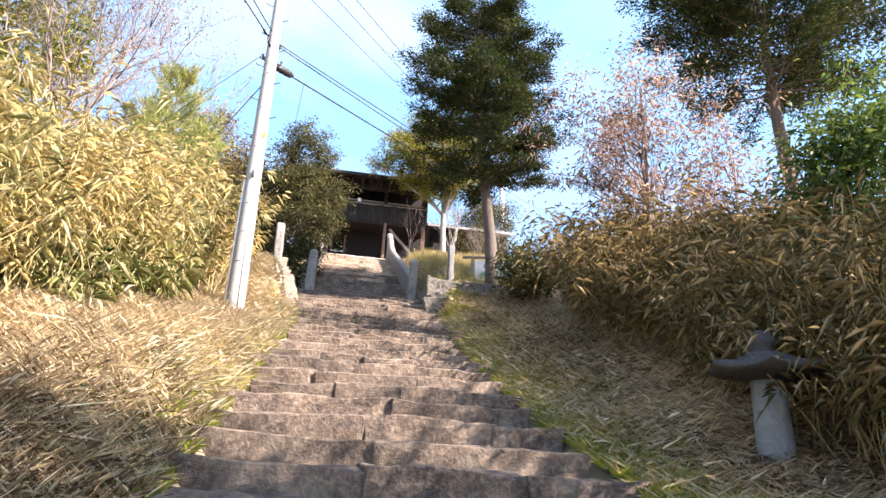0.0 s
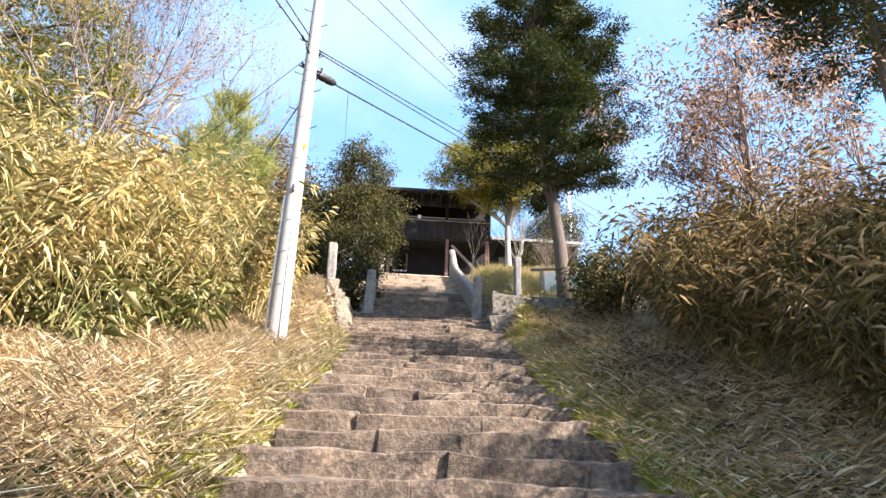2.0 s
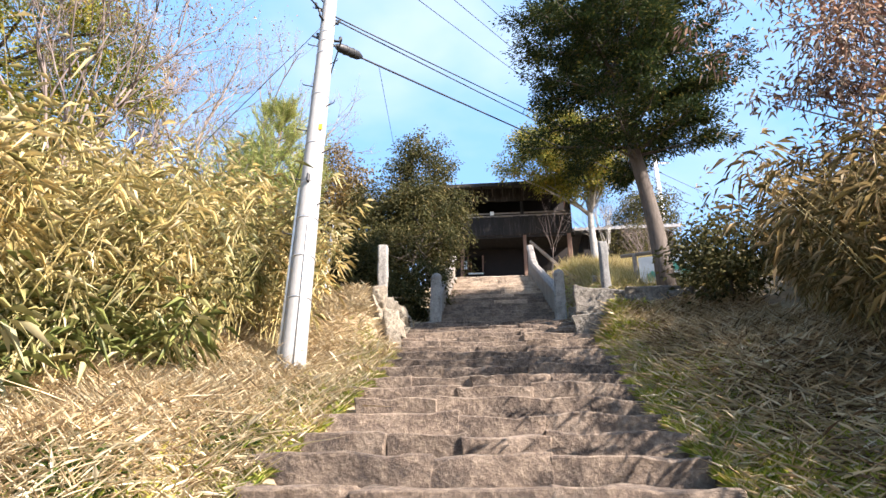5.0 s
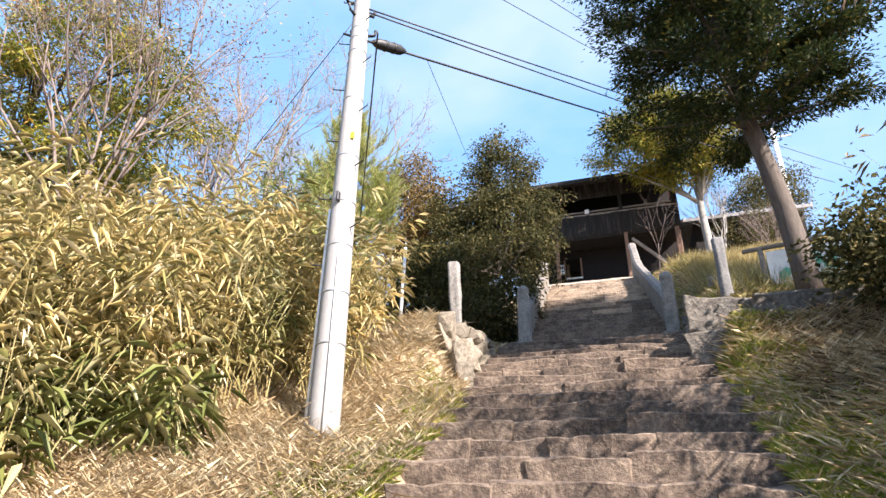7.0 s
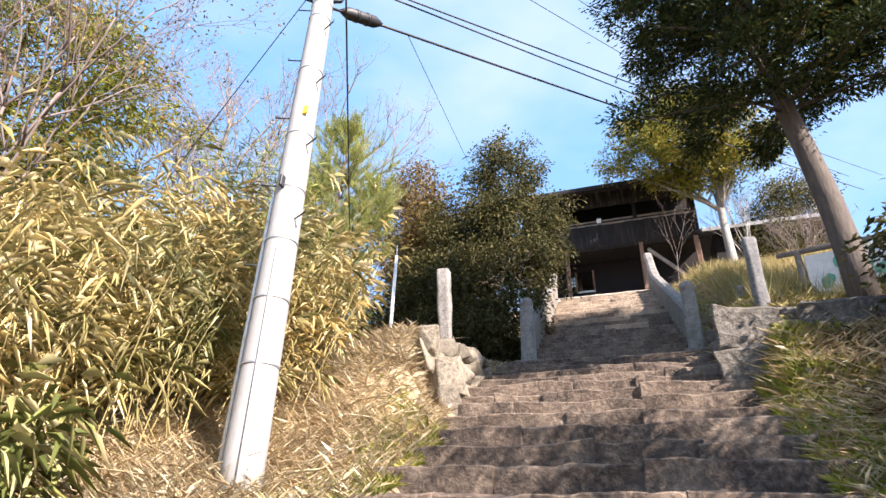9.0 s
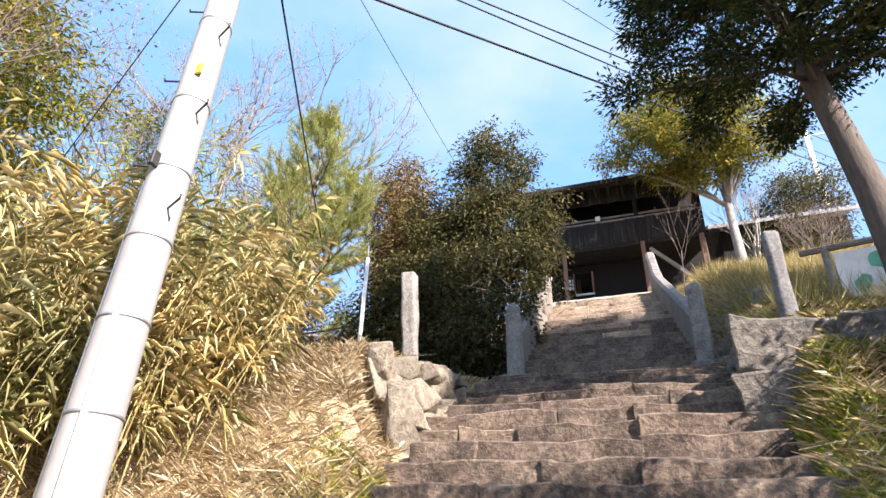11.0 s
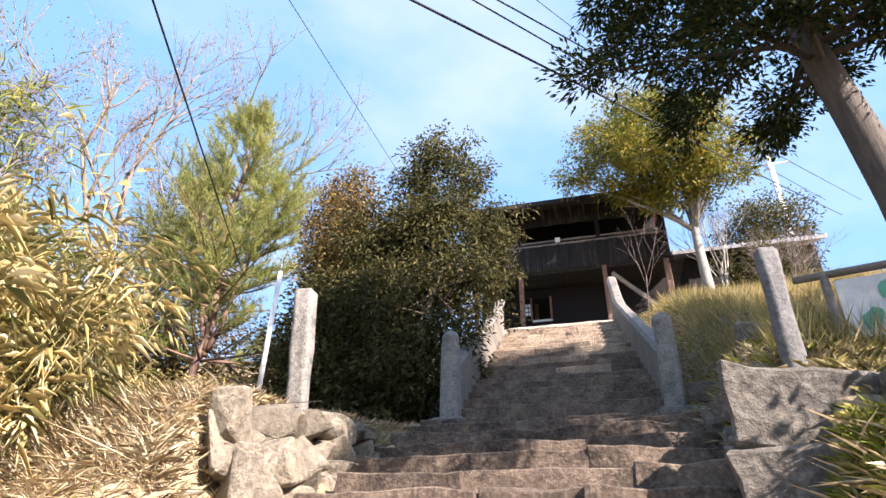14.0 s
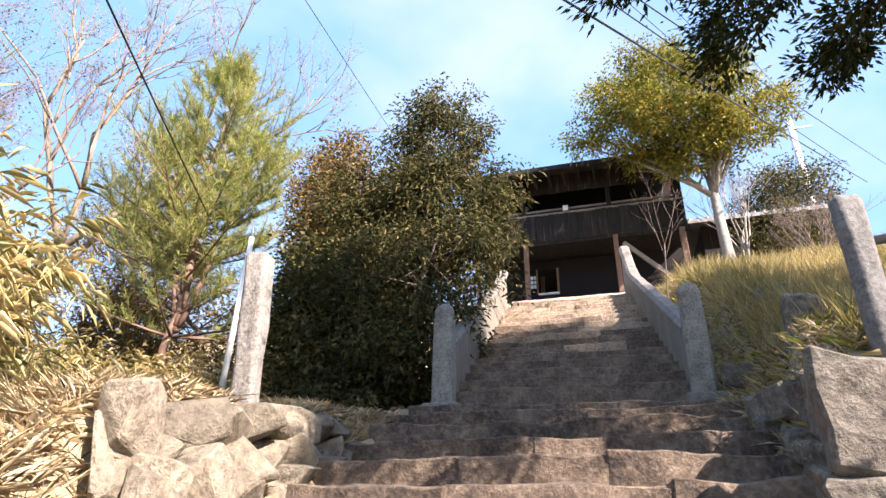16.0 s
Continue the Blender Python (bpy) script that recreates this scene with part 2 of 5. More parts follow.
# Olive-brown, darkened further: some of the bank's shade is put into it.
M_SASA_R = leaf_mat("dwarf_bamboo_olive_shaded", [(0, (0.101, 0.082, 0.029)), (0.35, (0.196, 0.145, 0.059)), (0.7, (0.325, 0.230, 0.108)), (1, (0.560, 0.420, 0.255))], 0.3, 0.5)
M_CULM = leaf_mat("bamboo_culm", [(0, (0.2, 0.16, 0.07)), (0.6, (0.36, 0.29, 0.13)), (1, (0.5, 0.42, 0.22))], 0.05, 0.5)
M_CYPRESS = leaf_mat("cypress_spray", [(0, (0.018, 0.032, 0.014)), (0.5, (0.036, 0.056, 0.02)), (0.85, (0.07, 0.085, 0.025)), (1, (0.19, 0.15, 0.04))], 0.2, 0.6)
M_EVERGREEN = leaf_mat("evergreen_leaf", [(0, (0.04, 0.043, 0.017)), (0.5, (0.085, 0.083, 0.032)), (0.85, (0.14, 0.125, 0.05)), (1, (0.22, 0.17, 0.08))], 0.3, 0.6)
M_GREENLEAF = leaf_mat("fresh_green_leaf", [(0, (0.03, 0.06, 0.015)), (0.5, (0.09, 0.14, 0.03)), (1, (0.2, 0.24, 0.06))], 0.35, 0.4)
M_YELLOWGREEN = leaf_mat("olive_yellow_leaf", [(0, (0.08, 0.1, 0.02)), (0.5, (0.22, 0.23, 0.045)), (0.88, (0.38, 0.32, 0.06)), (1, (0.45, 0.24, 0.05))], 0.35, 0.45)
M_PINE = leaf_mat("pine_needles", [(0, (0.16, 0.2, 0.05)), (0.5, (0.31, 0.35, 0.1)), (1, (0.52, 0.5, 0.2))], 0.45, 0.5)
M_BARKTAN = surface("bark_tan", 4, 24, [(0.3, (0.13, 0.1, 0.075)), (0.7, (0.26, 0.21, 0.165))],
                    [(0.35, (0.09, 0.07, 0.05)), (0.7, (0.32, 0.265, 0.21))], stretch=(1, 1, 0.4), bump_d=0.008)
M_BARKRED = surface("bark_red", 4, 24, [(0.3, (0.12, 0.07, 0.05)), (0.7, (0.24, 0.14, 0.1))],
                    [(0.35, (0.07, 0.045, 0.03)), (0.7, (0.3, 0.19, 0.14))], stretch=(1, 1, 0.3), bump_d=0.012)
M_BROWNLEAF = leaf_mat("withered_leaf", [(0, (0.13, 0.07, 0.055)), (0.4, (0.26, 0.15, 0.115)), (0.75, (0.40, 0.27, 0.2)), (1, (0.56, 0.44, 0.33))], 0.4, 0.5)
M_BROWNGREEN = leaf_mat("bronzed_leaf", [(0, (0.07, 0.05, 0.02)), (0.5, (0.17, 0.11, 0.04)), (0.8, (0.27, 0.17, 0.06)), (1, (0.34, 0.26, 0.1))], 0.3, 0.5)
M_REED = leaf_mat("pampas_straw", [(0, (0.28, 0.25, 0.09)), (0.4, (0.47, 0.4, 0.18)), (0.75, (0.63, 0.53, 0.3)), (1, (0.78, 0.69, 0.46))], 0.4, 0.6,
                  ((0.36, (0.6, 0.62, 0.5)), (0.66, (1.15, 1.08, 1.0))))


# ---------------------------------------------------------------- mesh helpers
def mesh_from(name, verts, faces, mat, smooth=False):
    me = bpy.data.meshes.new(name)
    me.from_pydata([tuple(v) for v in verts], [], faces)
    me.materials.append(mat)
    if smooth:
        me.shade_smooth()
    me.update()
    return me


def part(name, bm, material, parent, label="", smooth=False):
    me = bpy.data.meshes.new(name)
    bm.to_mesh(me)
    bm.free()
    me.materials.append(material)
    if smooth:
        me.shade_smooth()
    ob = new(name, me)
    ob.parent = parent
    if label:
        ob["label"] = label
    return ob


def part_mesh(name, me, parent, label="", at=None):
    ob = new(name, me)
    ob.parent = parent
    if at is not None:
        ob.matrix_basis = at
    if label:
        ob["label"] = label
    return ob


def thing(name, at, label, category, group="", kind=""):
    ob = new(name)
    ob.matrix_basis = at if isinstance(at, Matrix) else Matrix.Translation(at)
    return tagged(ob, label, category, group, kind)


def box(bm, x0, x1, y0, y1, z0, z1, bevel=0.0):
    r = bmesh.ops.create_cube(bm, size=1)
    for v in r["verts"]:
        v.co = Vector((x0 + (v.co.x + 0.5) * (x1 - x0), y0 + (v.co.y + 0.5) * (y1 - y0), z0 + (v.co.z + 0.5) * (z1 - z0)))
    if bevel:
        es = list({e for v in r["verts"] for e in v.link_edges})
        bmesh.ops.bevel(bm, geom=es, offset=bevel, segments=1, affect="EDGES")
    return r


def tube_data(points, radii, sides=8):
    """Rings of vertices along a line of points."""
    verts, faces = [], []
    pts = [Vector(p) for p in points]
    n = len(pts)
    for i, p in enumerate(pts):
        d = (pts[min(i + 1, n - 1)] - pts[max(i - 1, 0)]).normalized()
        a = d.orthogonal().normalized() if abs(d.z) > 0.95 else d.cross(Vector((0, 0, 1))).normalized()
        b = d.cross(a)
        for k in range(sides):
            w = 2 * math.pi * k / sides
            verts.append(p + (a * math.cos(w) + b * math.sin(w)) * radii[i])
    for i in range(n - 1):
        for k in range(sides):
            q = (k + 1) % sides
            faces.append((i * sides + k, i * sides + q, (i + 1) * sides + q, (i + 1) * sides + k))
    faces.append(tuple(range(sides - 1, -1, -1)))
    faces.append(tuple((n - 1) * sides + k for k in range(sides)))
    return verts, faces


def tube_mesh(name, points, radii, mat, sides=8, smooth=True):
    v, f = tube_data(points, radii, sides)
    return mesh_from(name, v, f, mat, smooth)


def stone_bm(sx, sy, sz, seed, rough=0.03, cuts=3, edge=0.02, skew=0.0):
    """A hewn block with worn edges, its base centre at the origin."""
    bm = bmesh.new()
    sr = random.Random(seed * 13 + 5)

    def ticks(s, n):
        e = min(edge / s, 0.3)
        return [-0.5, -0.5 + e] + [-0.5 + e + (1 - 2 * e) * k / (n + 1) for k in range(1, n + 1)] + [0.5 - e, 0.5]

    tx, ty, tz = ticks(sx, cuts), ticks(sy, max(1, cuts - 2)), ticks(sz, max(1, cuts - 2))
    nx, ny, nz = len(tx), len(ty), len(tz)
    off = Vector((seed * 3.17, seed * 1.71, seed * 0.37))
    kx, ky, kz = sr.uniform(-skew, skew), sr.uniform(-skew, skew), sr.uniform(-skew, skew)
    made = {}

    def vert(i, j, k):
        if (i, j, k) in made:
            return made[i, j, k]
        ends = (i in (0, nx - 1)) + (j in (0, ny - 1)) + (k in (0, nz - 1))
        c = Vector((tx[i] * sx, ty[j] * sy, tz[k] * sz))
        if ends > 1:
            pull = edge * (0.45 if ends == 2 else 0.6)
            for a, q, n in ((0, i, nx), (1, j, ny), (2, k, nz)):
                if q == 0:
                    c[a] += pull
                elif q == n - 1:
                    c[a] -= pull
        c.x += kx * c.z + kz * c.y * 0.5
        c.z += ky * c.x
        c += noise.noise_vector(c * 2.6 + off) * rough + noise.noise_vector(c * 8 + off) * rough * 0.45
        c.z += sz / 2
        made[i, j, k] = bm.verts.new(c)
        return made[i, j, k]

    for i in range(nx - 1):
        for j in range(ny - 1):
            bm.faces.new((vert(i, j, 0), vert(i, j + 1, 0), vert(i + 1, j + 1, 0), vert(i + 1, j, 0)))
            bm.faces.new((vert(i, j, nz - 1), vert(i + 1, j, nz - 1), vert(i + 1, j + 1, nz - 1), vert(i, j + 1, nz - 1)))
    for i in range(nx - 1):
        for k in range(nz - 1):
            bm.faces.new((vert(i, 0, k), vert(i + 1, 0, k), vert(i + 1, 0, k + 1), vert(i, 0, k + 1)))
            bm.faces.new((vert(i, ny - 1, k), vert(i, ny - 1, k + 1), vert(i + 1, ny - 1, k + 1), vert(i + 1, ny - 1, k)))
    for j in range(ny - 1):
        for k in range(nz - 1):
            bm.faces.new((vert(0, j, k), vert(0, j, k + 1), vert(0, j + 1, k + 1), vert(0, j + 1, k)))
            bm.faces.new((vert(nx - 1, j, k), vert(nx - 1, j + 1, k), vert(nx - 1, j + 1, k + 1), vert(nx - 1, j, k + 1)))
    return bm


def rock_bm(sx, sy, sz, seed):
    """A split stone: the hull of scattered points in a box, base at the origin."""
    r = random.Random(seed * 31 + 7)
    bm = bmesh.new()
    for k in range(13):
        v = [r.uniform(-1, 1) for _ in range(3)]
        v[r.randrange(3)] = r.choice((-1, 1)) * r.uniform(0.85, 1.0)
        n = (abs(v[0]) ** 7 + abs(v[1]) ** 7 + abs(v[2]) ** 7) ** (1 / 7)
        v = [c / n for c in v]
        bm.verts.new((v[0] * sx / 2, v[1] * sy / 2, v[2] * sz / 2 + sz / 2))
    res = bmesh.ops.convex_hull(bm, input=bm.verts[:])
    junk = [g for g in res["geom_interior"] if isinstance(g, bmesh.types.BMVert)]
    if junk:
        bmesh.ops.delete(bm, geom=junk, context="VERTS")
    bmesh.ops.bevel(bm, geom=bm.edges[:], offset=min(sx, sy, sz) * 0.035, segments=1, affect="EDGES")
    return bm


def leaves_mesh(name, pos, direction, normal, length, width, mat, fold=0.0, droop=0.15):
    """Many pointed leaves in one mesh: base at pos, growing along direction."""
    n = len(pos)
    d = direction / np.linalg.norm(direction, axis=1, keepdims=True)
    s = np.cross(d, normal)
    s /= np.linalg.norm(s, axis=1, keepdims=True) + 1e-9
    u = np.cross(s, d)
    L, W = length[:, None], width[:, None]
    down = np.array([[0, 0, -1.0]])
    v0 = pos
    v1 = pos + d * L * 0.38 + s * W * 0.5 + u * W * fold
    v2 = pos + d * L * 0.38 - s * W * 0.5 + u * W * fold
    v3 = pos + d * L * 0.97 + down * L * droop
    verts = np.stack([v0, v1, v3, v2], 1).reshape(-1, 3)
    base = np.arange(n)[:, None] * 4
    tris = np.concatenate([base + [0, 1, 2], base + [0, 2, 3]], 1).reshape(-1, 3)
    me = bpy.data.meshes.new(name)
    me.vertices.add(len(verts))
    me.vertices.foreach_set("co", verts.astype(np.float32).ravel())
    me.loops.add(len(tris) * 3)
    me.loops.foreach_set("vertex_index", tris.astype(np.int32).ravel())
    me.polygons.add(len(tris))
    me.polygons.foreach_set("loop_start", np.arange(len(tris), dtype=np.int32) * 3)
    me.materials.append(mat)
    me.update(calc_edges=True)
    me.validate()
    return me


# ---------------------------------------------------------------- ground form
STAIR_Y = [-12.0, 0.0, 6.2, 10.0, 14.2, 16.6, 17.75, 23.1, 26.8, 45.0, 70.0]
STAIR_Z = [-4.2, 0.02, 2.40, 3.90, 5.60, 6.40, 6.68, 9.70, 11.1, 11.3, 13.0]
LEFT_Y = [-12.0, 0.0, 6.0, 10.5, 11.8, 12.55, 13.1, 15.0, 17.0, 20.0, 24.0, 27.0, 45.0, 70.0]
LEFT_Z = [-4.0, 0.4, 2.75, 4.3, 4.9, 5.5, 5.98, 6.25, 6.45, 6.9, 9.2, 10.9, 11.6, 14.0]
RIGHT_Y = [-12.0, 0.0, 4.3, 5.3, 6.2, 10.0, 12.6, 13.5, 15.0, 18.0, 22.0, 27.0, 45.0, 70.0]
RIGHT_Z = [-4.0, 0.4, 1.8, 2.04, 2.62, 4.25, 5.25, 5.95, 6.45, 7.6, 9.6, 11.2, 13.0, 15.0]


def stair_z(y):
    return np.interp(y, STAIR_Y, STAIR_Z)


def edge_l(y):
    return np.interp(y, [0, 6, 11.6, 12.6, 13.6, 15, 17.6, 18, 24], [0.9, 0.88, 0.9, 0.68, 0.58, 0.5, 0.45, 0.5, 0.45])


def edge_r(y):
    return np.interp(y, [0, 5, 6.4, 9, 13, 17.6, 18, 24], [4.25, 4.0, 3.76, 3.64, 3.78, 3.72, 3.7, 3.25])


def smooth01(t):
    t = np.clip(t, 0, 1)
    return t * t * (3 - 2 * t)


def ground_z(x, y):
    x, y = np.asarray(x, float), np.asarray(y, float)
    zs = stair_z(y)
    el, er = edge_l(y), edge_r(y)
    steep = np.interp(y, [11.9, 12.4, 16.5, 17.2], [1.3, 0.35, 0.35, 0.6])
    dl, dr = el - x - np.interp(y, [12.2, 12.7, 16.0, 17.0], [0, 0.3, 0.3, 0]), x - er
    zl = np.interp(y, LEFT_Y, LEFT_Z) + np.clip(dl - 1.5, 0, 12) * np.interp(y, [0, 11, 14, 20], [0.28, 0.2, 0.04, 0.0])
    zr = np.interp(y, RIGHT_Y, RIGHT_Z) + np.clip(dr - 1.2, 0, 12) * np.interp(y, [0, 12, 18], [0.24, 0.12, 0.02])
    z = zs - 0.12
    z = z + (zl - z) * smooth01(dl / steep)
    z = z + (zr - z) * smooth01(dr / np.where(y > 15.6, 1.1, steep))
    inside = (el < x) & (dr < 0) & (y < 23.0)
    z = np.where(inside, zs - 0.33, z)
    wob = 0.05 * np.sin(x * 2.1 + 1.3 * np.sin(y * 1.1)) + 0.035 * np.sin(y * 3.3 + x * 1.7)
    z = z + np.where((dl > 0.25) | (dr > 0.25), wob, 0)
    far = np.hypot(x - 2, y - 12)
    z = z + np.where(far > 60, (60 - far) * 0.06, 0)
    return z


def gz(x, y):
    return float(ground_z(x, y))


def axis_steps(lo, hi, near_lo, near_hi, fine, grow=1.35):
    vals = list(np.arange(near_lo, near_hi + fine * 0.5, fine))
    s, v = fine, vals[-1]
    while v < hi:
        s *= grow
        v += s
        vals.append(v)
    s, v = fine, vals[0]
    while v > lo:
        s *= grow
        v -= s
        vals.insert(0, v)
    return np.array(vals)


def build_ground():
    xs, ys = axis_steps(-900, 900, -6, 10, 0.16), axis_steps(-900, 900, -2, 30, 0.16)
    X, Y = np.meshgrid(xs, ys)
    Z = ground_z(X, Y)
    verts = np.stack([X, Y, Z], -1).reshape(-1, 3)
    nx, ny = len(xs), len(ys)
    i = np.arange(ny - 1)[:, None] * nx + np.arange(nx - 1)[None, :]
    faces = np.stack([i, i + 1, i + nx + 1, i + nx], -1).reshape(-1, 4)
    me = mesh_from("ground", verts, faces.tolist(), M_GROUND, True)
    tagged(new("ground", me), "sloping hillside earth covered with straw and leaf litter", "ground", kind="structure")


build_ground()
rng = np.random.default_rng(7)

# ---------------------------------------------------------------- upper path in front of the hall
bm = bmesh.new()
ys = np.linspace(22.9, 30.5, 30)
rows_v = []
for y in ys:
    w0, w1 = np.interp(y, [22.9, 26.5, 30.5], [0.35, 0.0, -0.6]), np.interp(y, [22.9, 26.5, 30.5], [3.3, 3.4, 5.2])
    rows_v.append([bm.verts.new((w0 + (w1 - w0) * k / 10, y, stair_z(y) + 0.05 + 0.02 * math.sin(y * 5 + k * 1.9))) for k in range(11)])
for a, b in zip(rows_v, rows_v[1:]):
    for k in range(10):
        bm.faces.new((a[k], a[k + 1], b[k + 1], b[k]))
path_ob = part("path", bm, M_PATH, None, smooth=True)
tagged(path_ob, "trodden pale earth path leading under the wooden hall", "path", kind="structure")


# ---------------------------------------------------------------- electricity pole
def electric_pole():
    base = Vector((0.05, 10.1, 3.9))
    top = 12.4
    p = thing("utility_pole", pose(*base, -6.5, -3.0, 0), "tall pale grey concrete utility pole with step bolts and cable guard", "utility pole")
    zs = np.linspace(0, top - base.z, 24)
    part_mesh("shaft", tube_mesh("shaft", [(0, 0, z) for z in zs], [0.152 - 0.0068 * z for z in zs], M_POLE, 24), p)
    # thin steel bands
    for z in (1.0, 1.55, 2.1, 2.65, 3.3, 4.2, 5.05, 5.3, 5.5):
        r = 0.152 - 0.0068 * z
        part_mesh("band", tube_mesh("band", [(0, 0, z), (0, 0, z + 0.018)], [r + 0.005] * 2, M_METAL, 24), p, "thin steel band")
    # step bolts on alternate sides
    for i in range(13):
        z = 1.9 + i * 0.42
        sgn = 1 if i % 2 else -1
        r = 0.152 - 0.0068 * z
        a = radians(20)
        d = Vector((sgn * math.cos(a), -math.sin(a), 0))
        part_mesh("step_bolt", tube_mesh("step_bolt", [d * (r - 0.02) + Vector((0, 0, z)), d * (r + 0.14) + Vector((0, 0, z + 0.01)), d * (r + 0.145) + Vector((0, 0, z + 0.04))], [0.008] * 3, M_BLACK, 6), p, "dark steel step bolt")
    # slim white cable guards up the lower shaft
    for ang, h in ((205, 2.6), (300, 2.0)):
        d = Vector((math.cos(radians(ang)), math.sin(radians(ang)), 0))
        part_mesh("cable_guard", tube_mesh("cable_guard", [d * 0.162 + Vector((0, 0, 0.1)), d * (0.16 - 0.0068 * h) + Vector((0, 0, h))], [0.016, 0.016], M_WHITE, 8), p, "slim white cable guard")
    # small black fixing and a yellow tag
    bm = bmesh.new()
    box(bm, 0.0, 0.03, -0.19, -0.13, 2.62, 2.74, 0.006)
    part("clip", bm, M_BLACK, p, "small black fixing")
    bm = bmesh.new()
    box(bm, 0.07, 0.125, -0.118, -0.1, 3.52, 3.62, 0.004)
    part("tag", bm, M_YELLOW, p, "small yellow tag")
    # brackets and insulators near the top
    for z, ang in ((5.45, 30), (5.6, 150), (5.75, 250), (5.95, 60), (6.1, 200)):
        d = Vector((math.cos(radians(ang)), math.sin(radians(ang)), 0))
        part_mesh("bracket", tube_mesh("bracket", [d * 0.1 + Vector((0, 0, z)), d * 0.2 + Vector((0, 0, z + 0.03)), d * 0.22 + Vector((0, 0, z + 0.12))], [0.022, 0.02, 0.028], M_BLACK, 8), p, "dark cable bracket")
    bm = bmesh.new()
    box(bm, -0.75, 0.75, -0.15, -0.07, 7.7, 7.78, 0.006)
    part("cross_arm", bm, M_METAL, p, "steel cross arm")
    for x, z in ((-0.65, 7.78), (0.0, 7.9), (0.65, 7.78)):
        part_mesh("insulator", tube_mesh("insulator", [(x, -0.11, z), (x, -0.11, z + 0.04), (x, -0.11, z + 0.08), (x, -0.11, z + 0.13)], [0.03, 0.05, 0.03, 0.035], M_WHITE, 10), p, "white porcelain insulator")
    return p


electric_pole()


def cable(name, a, b, sag, r, label, n=18, category="cable"):
    a, b = Vector(a), Vector(b)
    pts = []
    for i in range(n + 1):
        t = i / n
        q = a.lerp(b, t)
        q.z -= 4 * sag * t * (1 - t)
        pts.append(q)
    return tagged(new(name, tube_mesh(name, pts, [r] * len(pts), M_BLACK, 6)), label, category)


cable("cable", (-0.42, 10.62, 9.3), (13.1, 34.7, 17.7), 0.05, 0.017, "thick black communication cable strung from the pole")
cable("cable", (-0.2, 10.7, 9.72), (12.7, 34.7, 18.5), 0.06, 0.012, "black low-voltage cable strung from the pole")
cable("cable", (-0.2, 10.7, 9.78), (14.0, 34.7, 18.3), 0.06, 0.012, "black low-voltage cable strung from the pole")
for dx, dz in ((-0.65, 0.0), (0.0, 0.12), (0.65, 0.0)):
    cable("cable", (-0.25 + dx, 10.5, 12.0 + dz), (11.0 + dx, 34.7, 21.0), 0.2, 0.009, "thin overhead electric wire high above the steps")
    cable("cable", (-0.25 + dx, 10.5, 12.0 + dz), (-2.2 + dx, -20, 8.5), 0.5, 0.009, "thin overhead electric wire high above the steps")
cable("cable", (-0.3, 10.6, 9.75), (-9.0, -5.0, 14.3), 0.1, 0.014, "black cable running overhead from the pole")
cable("cable", (-0.3, 10.6, 9.95), (-8.2, -5.0, 14.6), 0.1, 0.012, "black cable running overhead from the pole")
cable("cable", (-0.3, 10.65, 9.5), (-4.4, 11.5, 5.6), 0.02, 0.006, "thin steel stay running down from the pole")
cable("cable", (-0.05, 10.9, 9.45), (-4.85, 20.0, 10.25), 0.02, 0.012, "thin service wire running towards the pine")
cable("cable", (0.3, 11.9, 9.75), (-1.6, 24.0, 13.4), 0.04, 0.005, "thin service wire running to the trees")


def cable_closure():
    c = thing("cable_closure", look((-0.05, 11.29, 9.545), (0.49, 12.24, 9.89)), "black cylindrical splice closure hanging on the cable", "cable closure")
    part_mesh("body", tube_mesh("body", [(0, 0, -0.32), (0, 0, -0.26), (0, 0, -0.2), (0, 0, 0.2), (0, 0, 0.26), (0, 0, 0.32)], [0.02, 0.05, 0.075, 0.075, 0.05, 0.02], M_BLACK, 12), c)
    part_mesh("clamp", tube_mesh("clamp", [(0, 0, -0.1), (0, 0, -0.06)], [0.082, 0.082], M_BLACK, 12), c)
    part_mesh("clamp", tube_mesh("clamp", [(0, 0, 0.06), (0, 0, 0.1)], [0.082, 0.082], M_BLACK, 12), c)


cable_closure()
zb = gz(11, 34.7)
fp = thing("utility_pole", (11, 34.7, zb - 0.2), "slender white steel utility pole beyond the trees", "utility pole")
part_mesh("shaft", tube_mesh("shaft", [(0, 0, 0), (0, 0, 21.4 - zb)], [0.17, 0.12], M_WHITEPOLE, 16), fp)
part_mesh("cross_arm", tube_mesh("cross_arm", [(-0.8, 0, 20.9 - zb), (0.8, 0, 20.9 - zb)], [0.04, 0.04], M_METAL, 8), fp)


# ---------------------------------------------------------------- stone steps
stairs = thing("stone_steps", (0, 0, 0), "long flight of worn rough-hewn stone steps, mottled with lichen", "steps", kind="structure")
RISER = 0.195


def nosing_y(z):
    return float(np.interp(z, STAIR_Z, STAIR_Y))


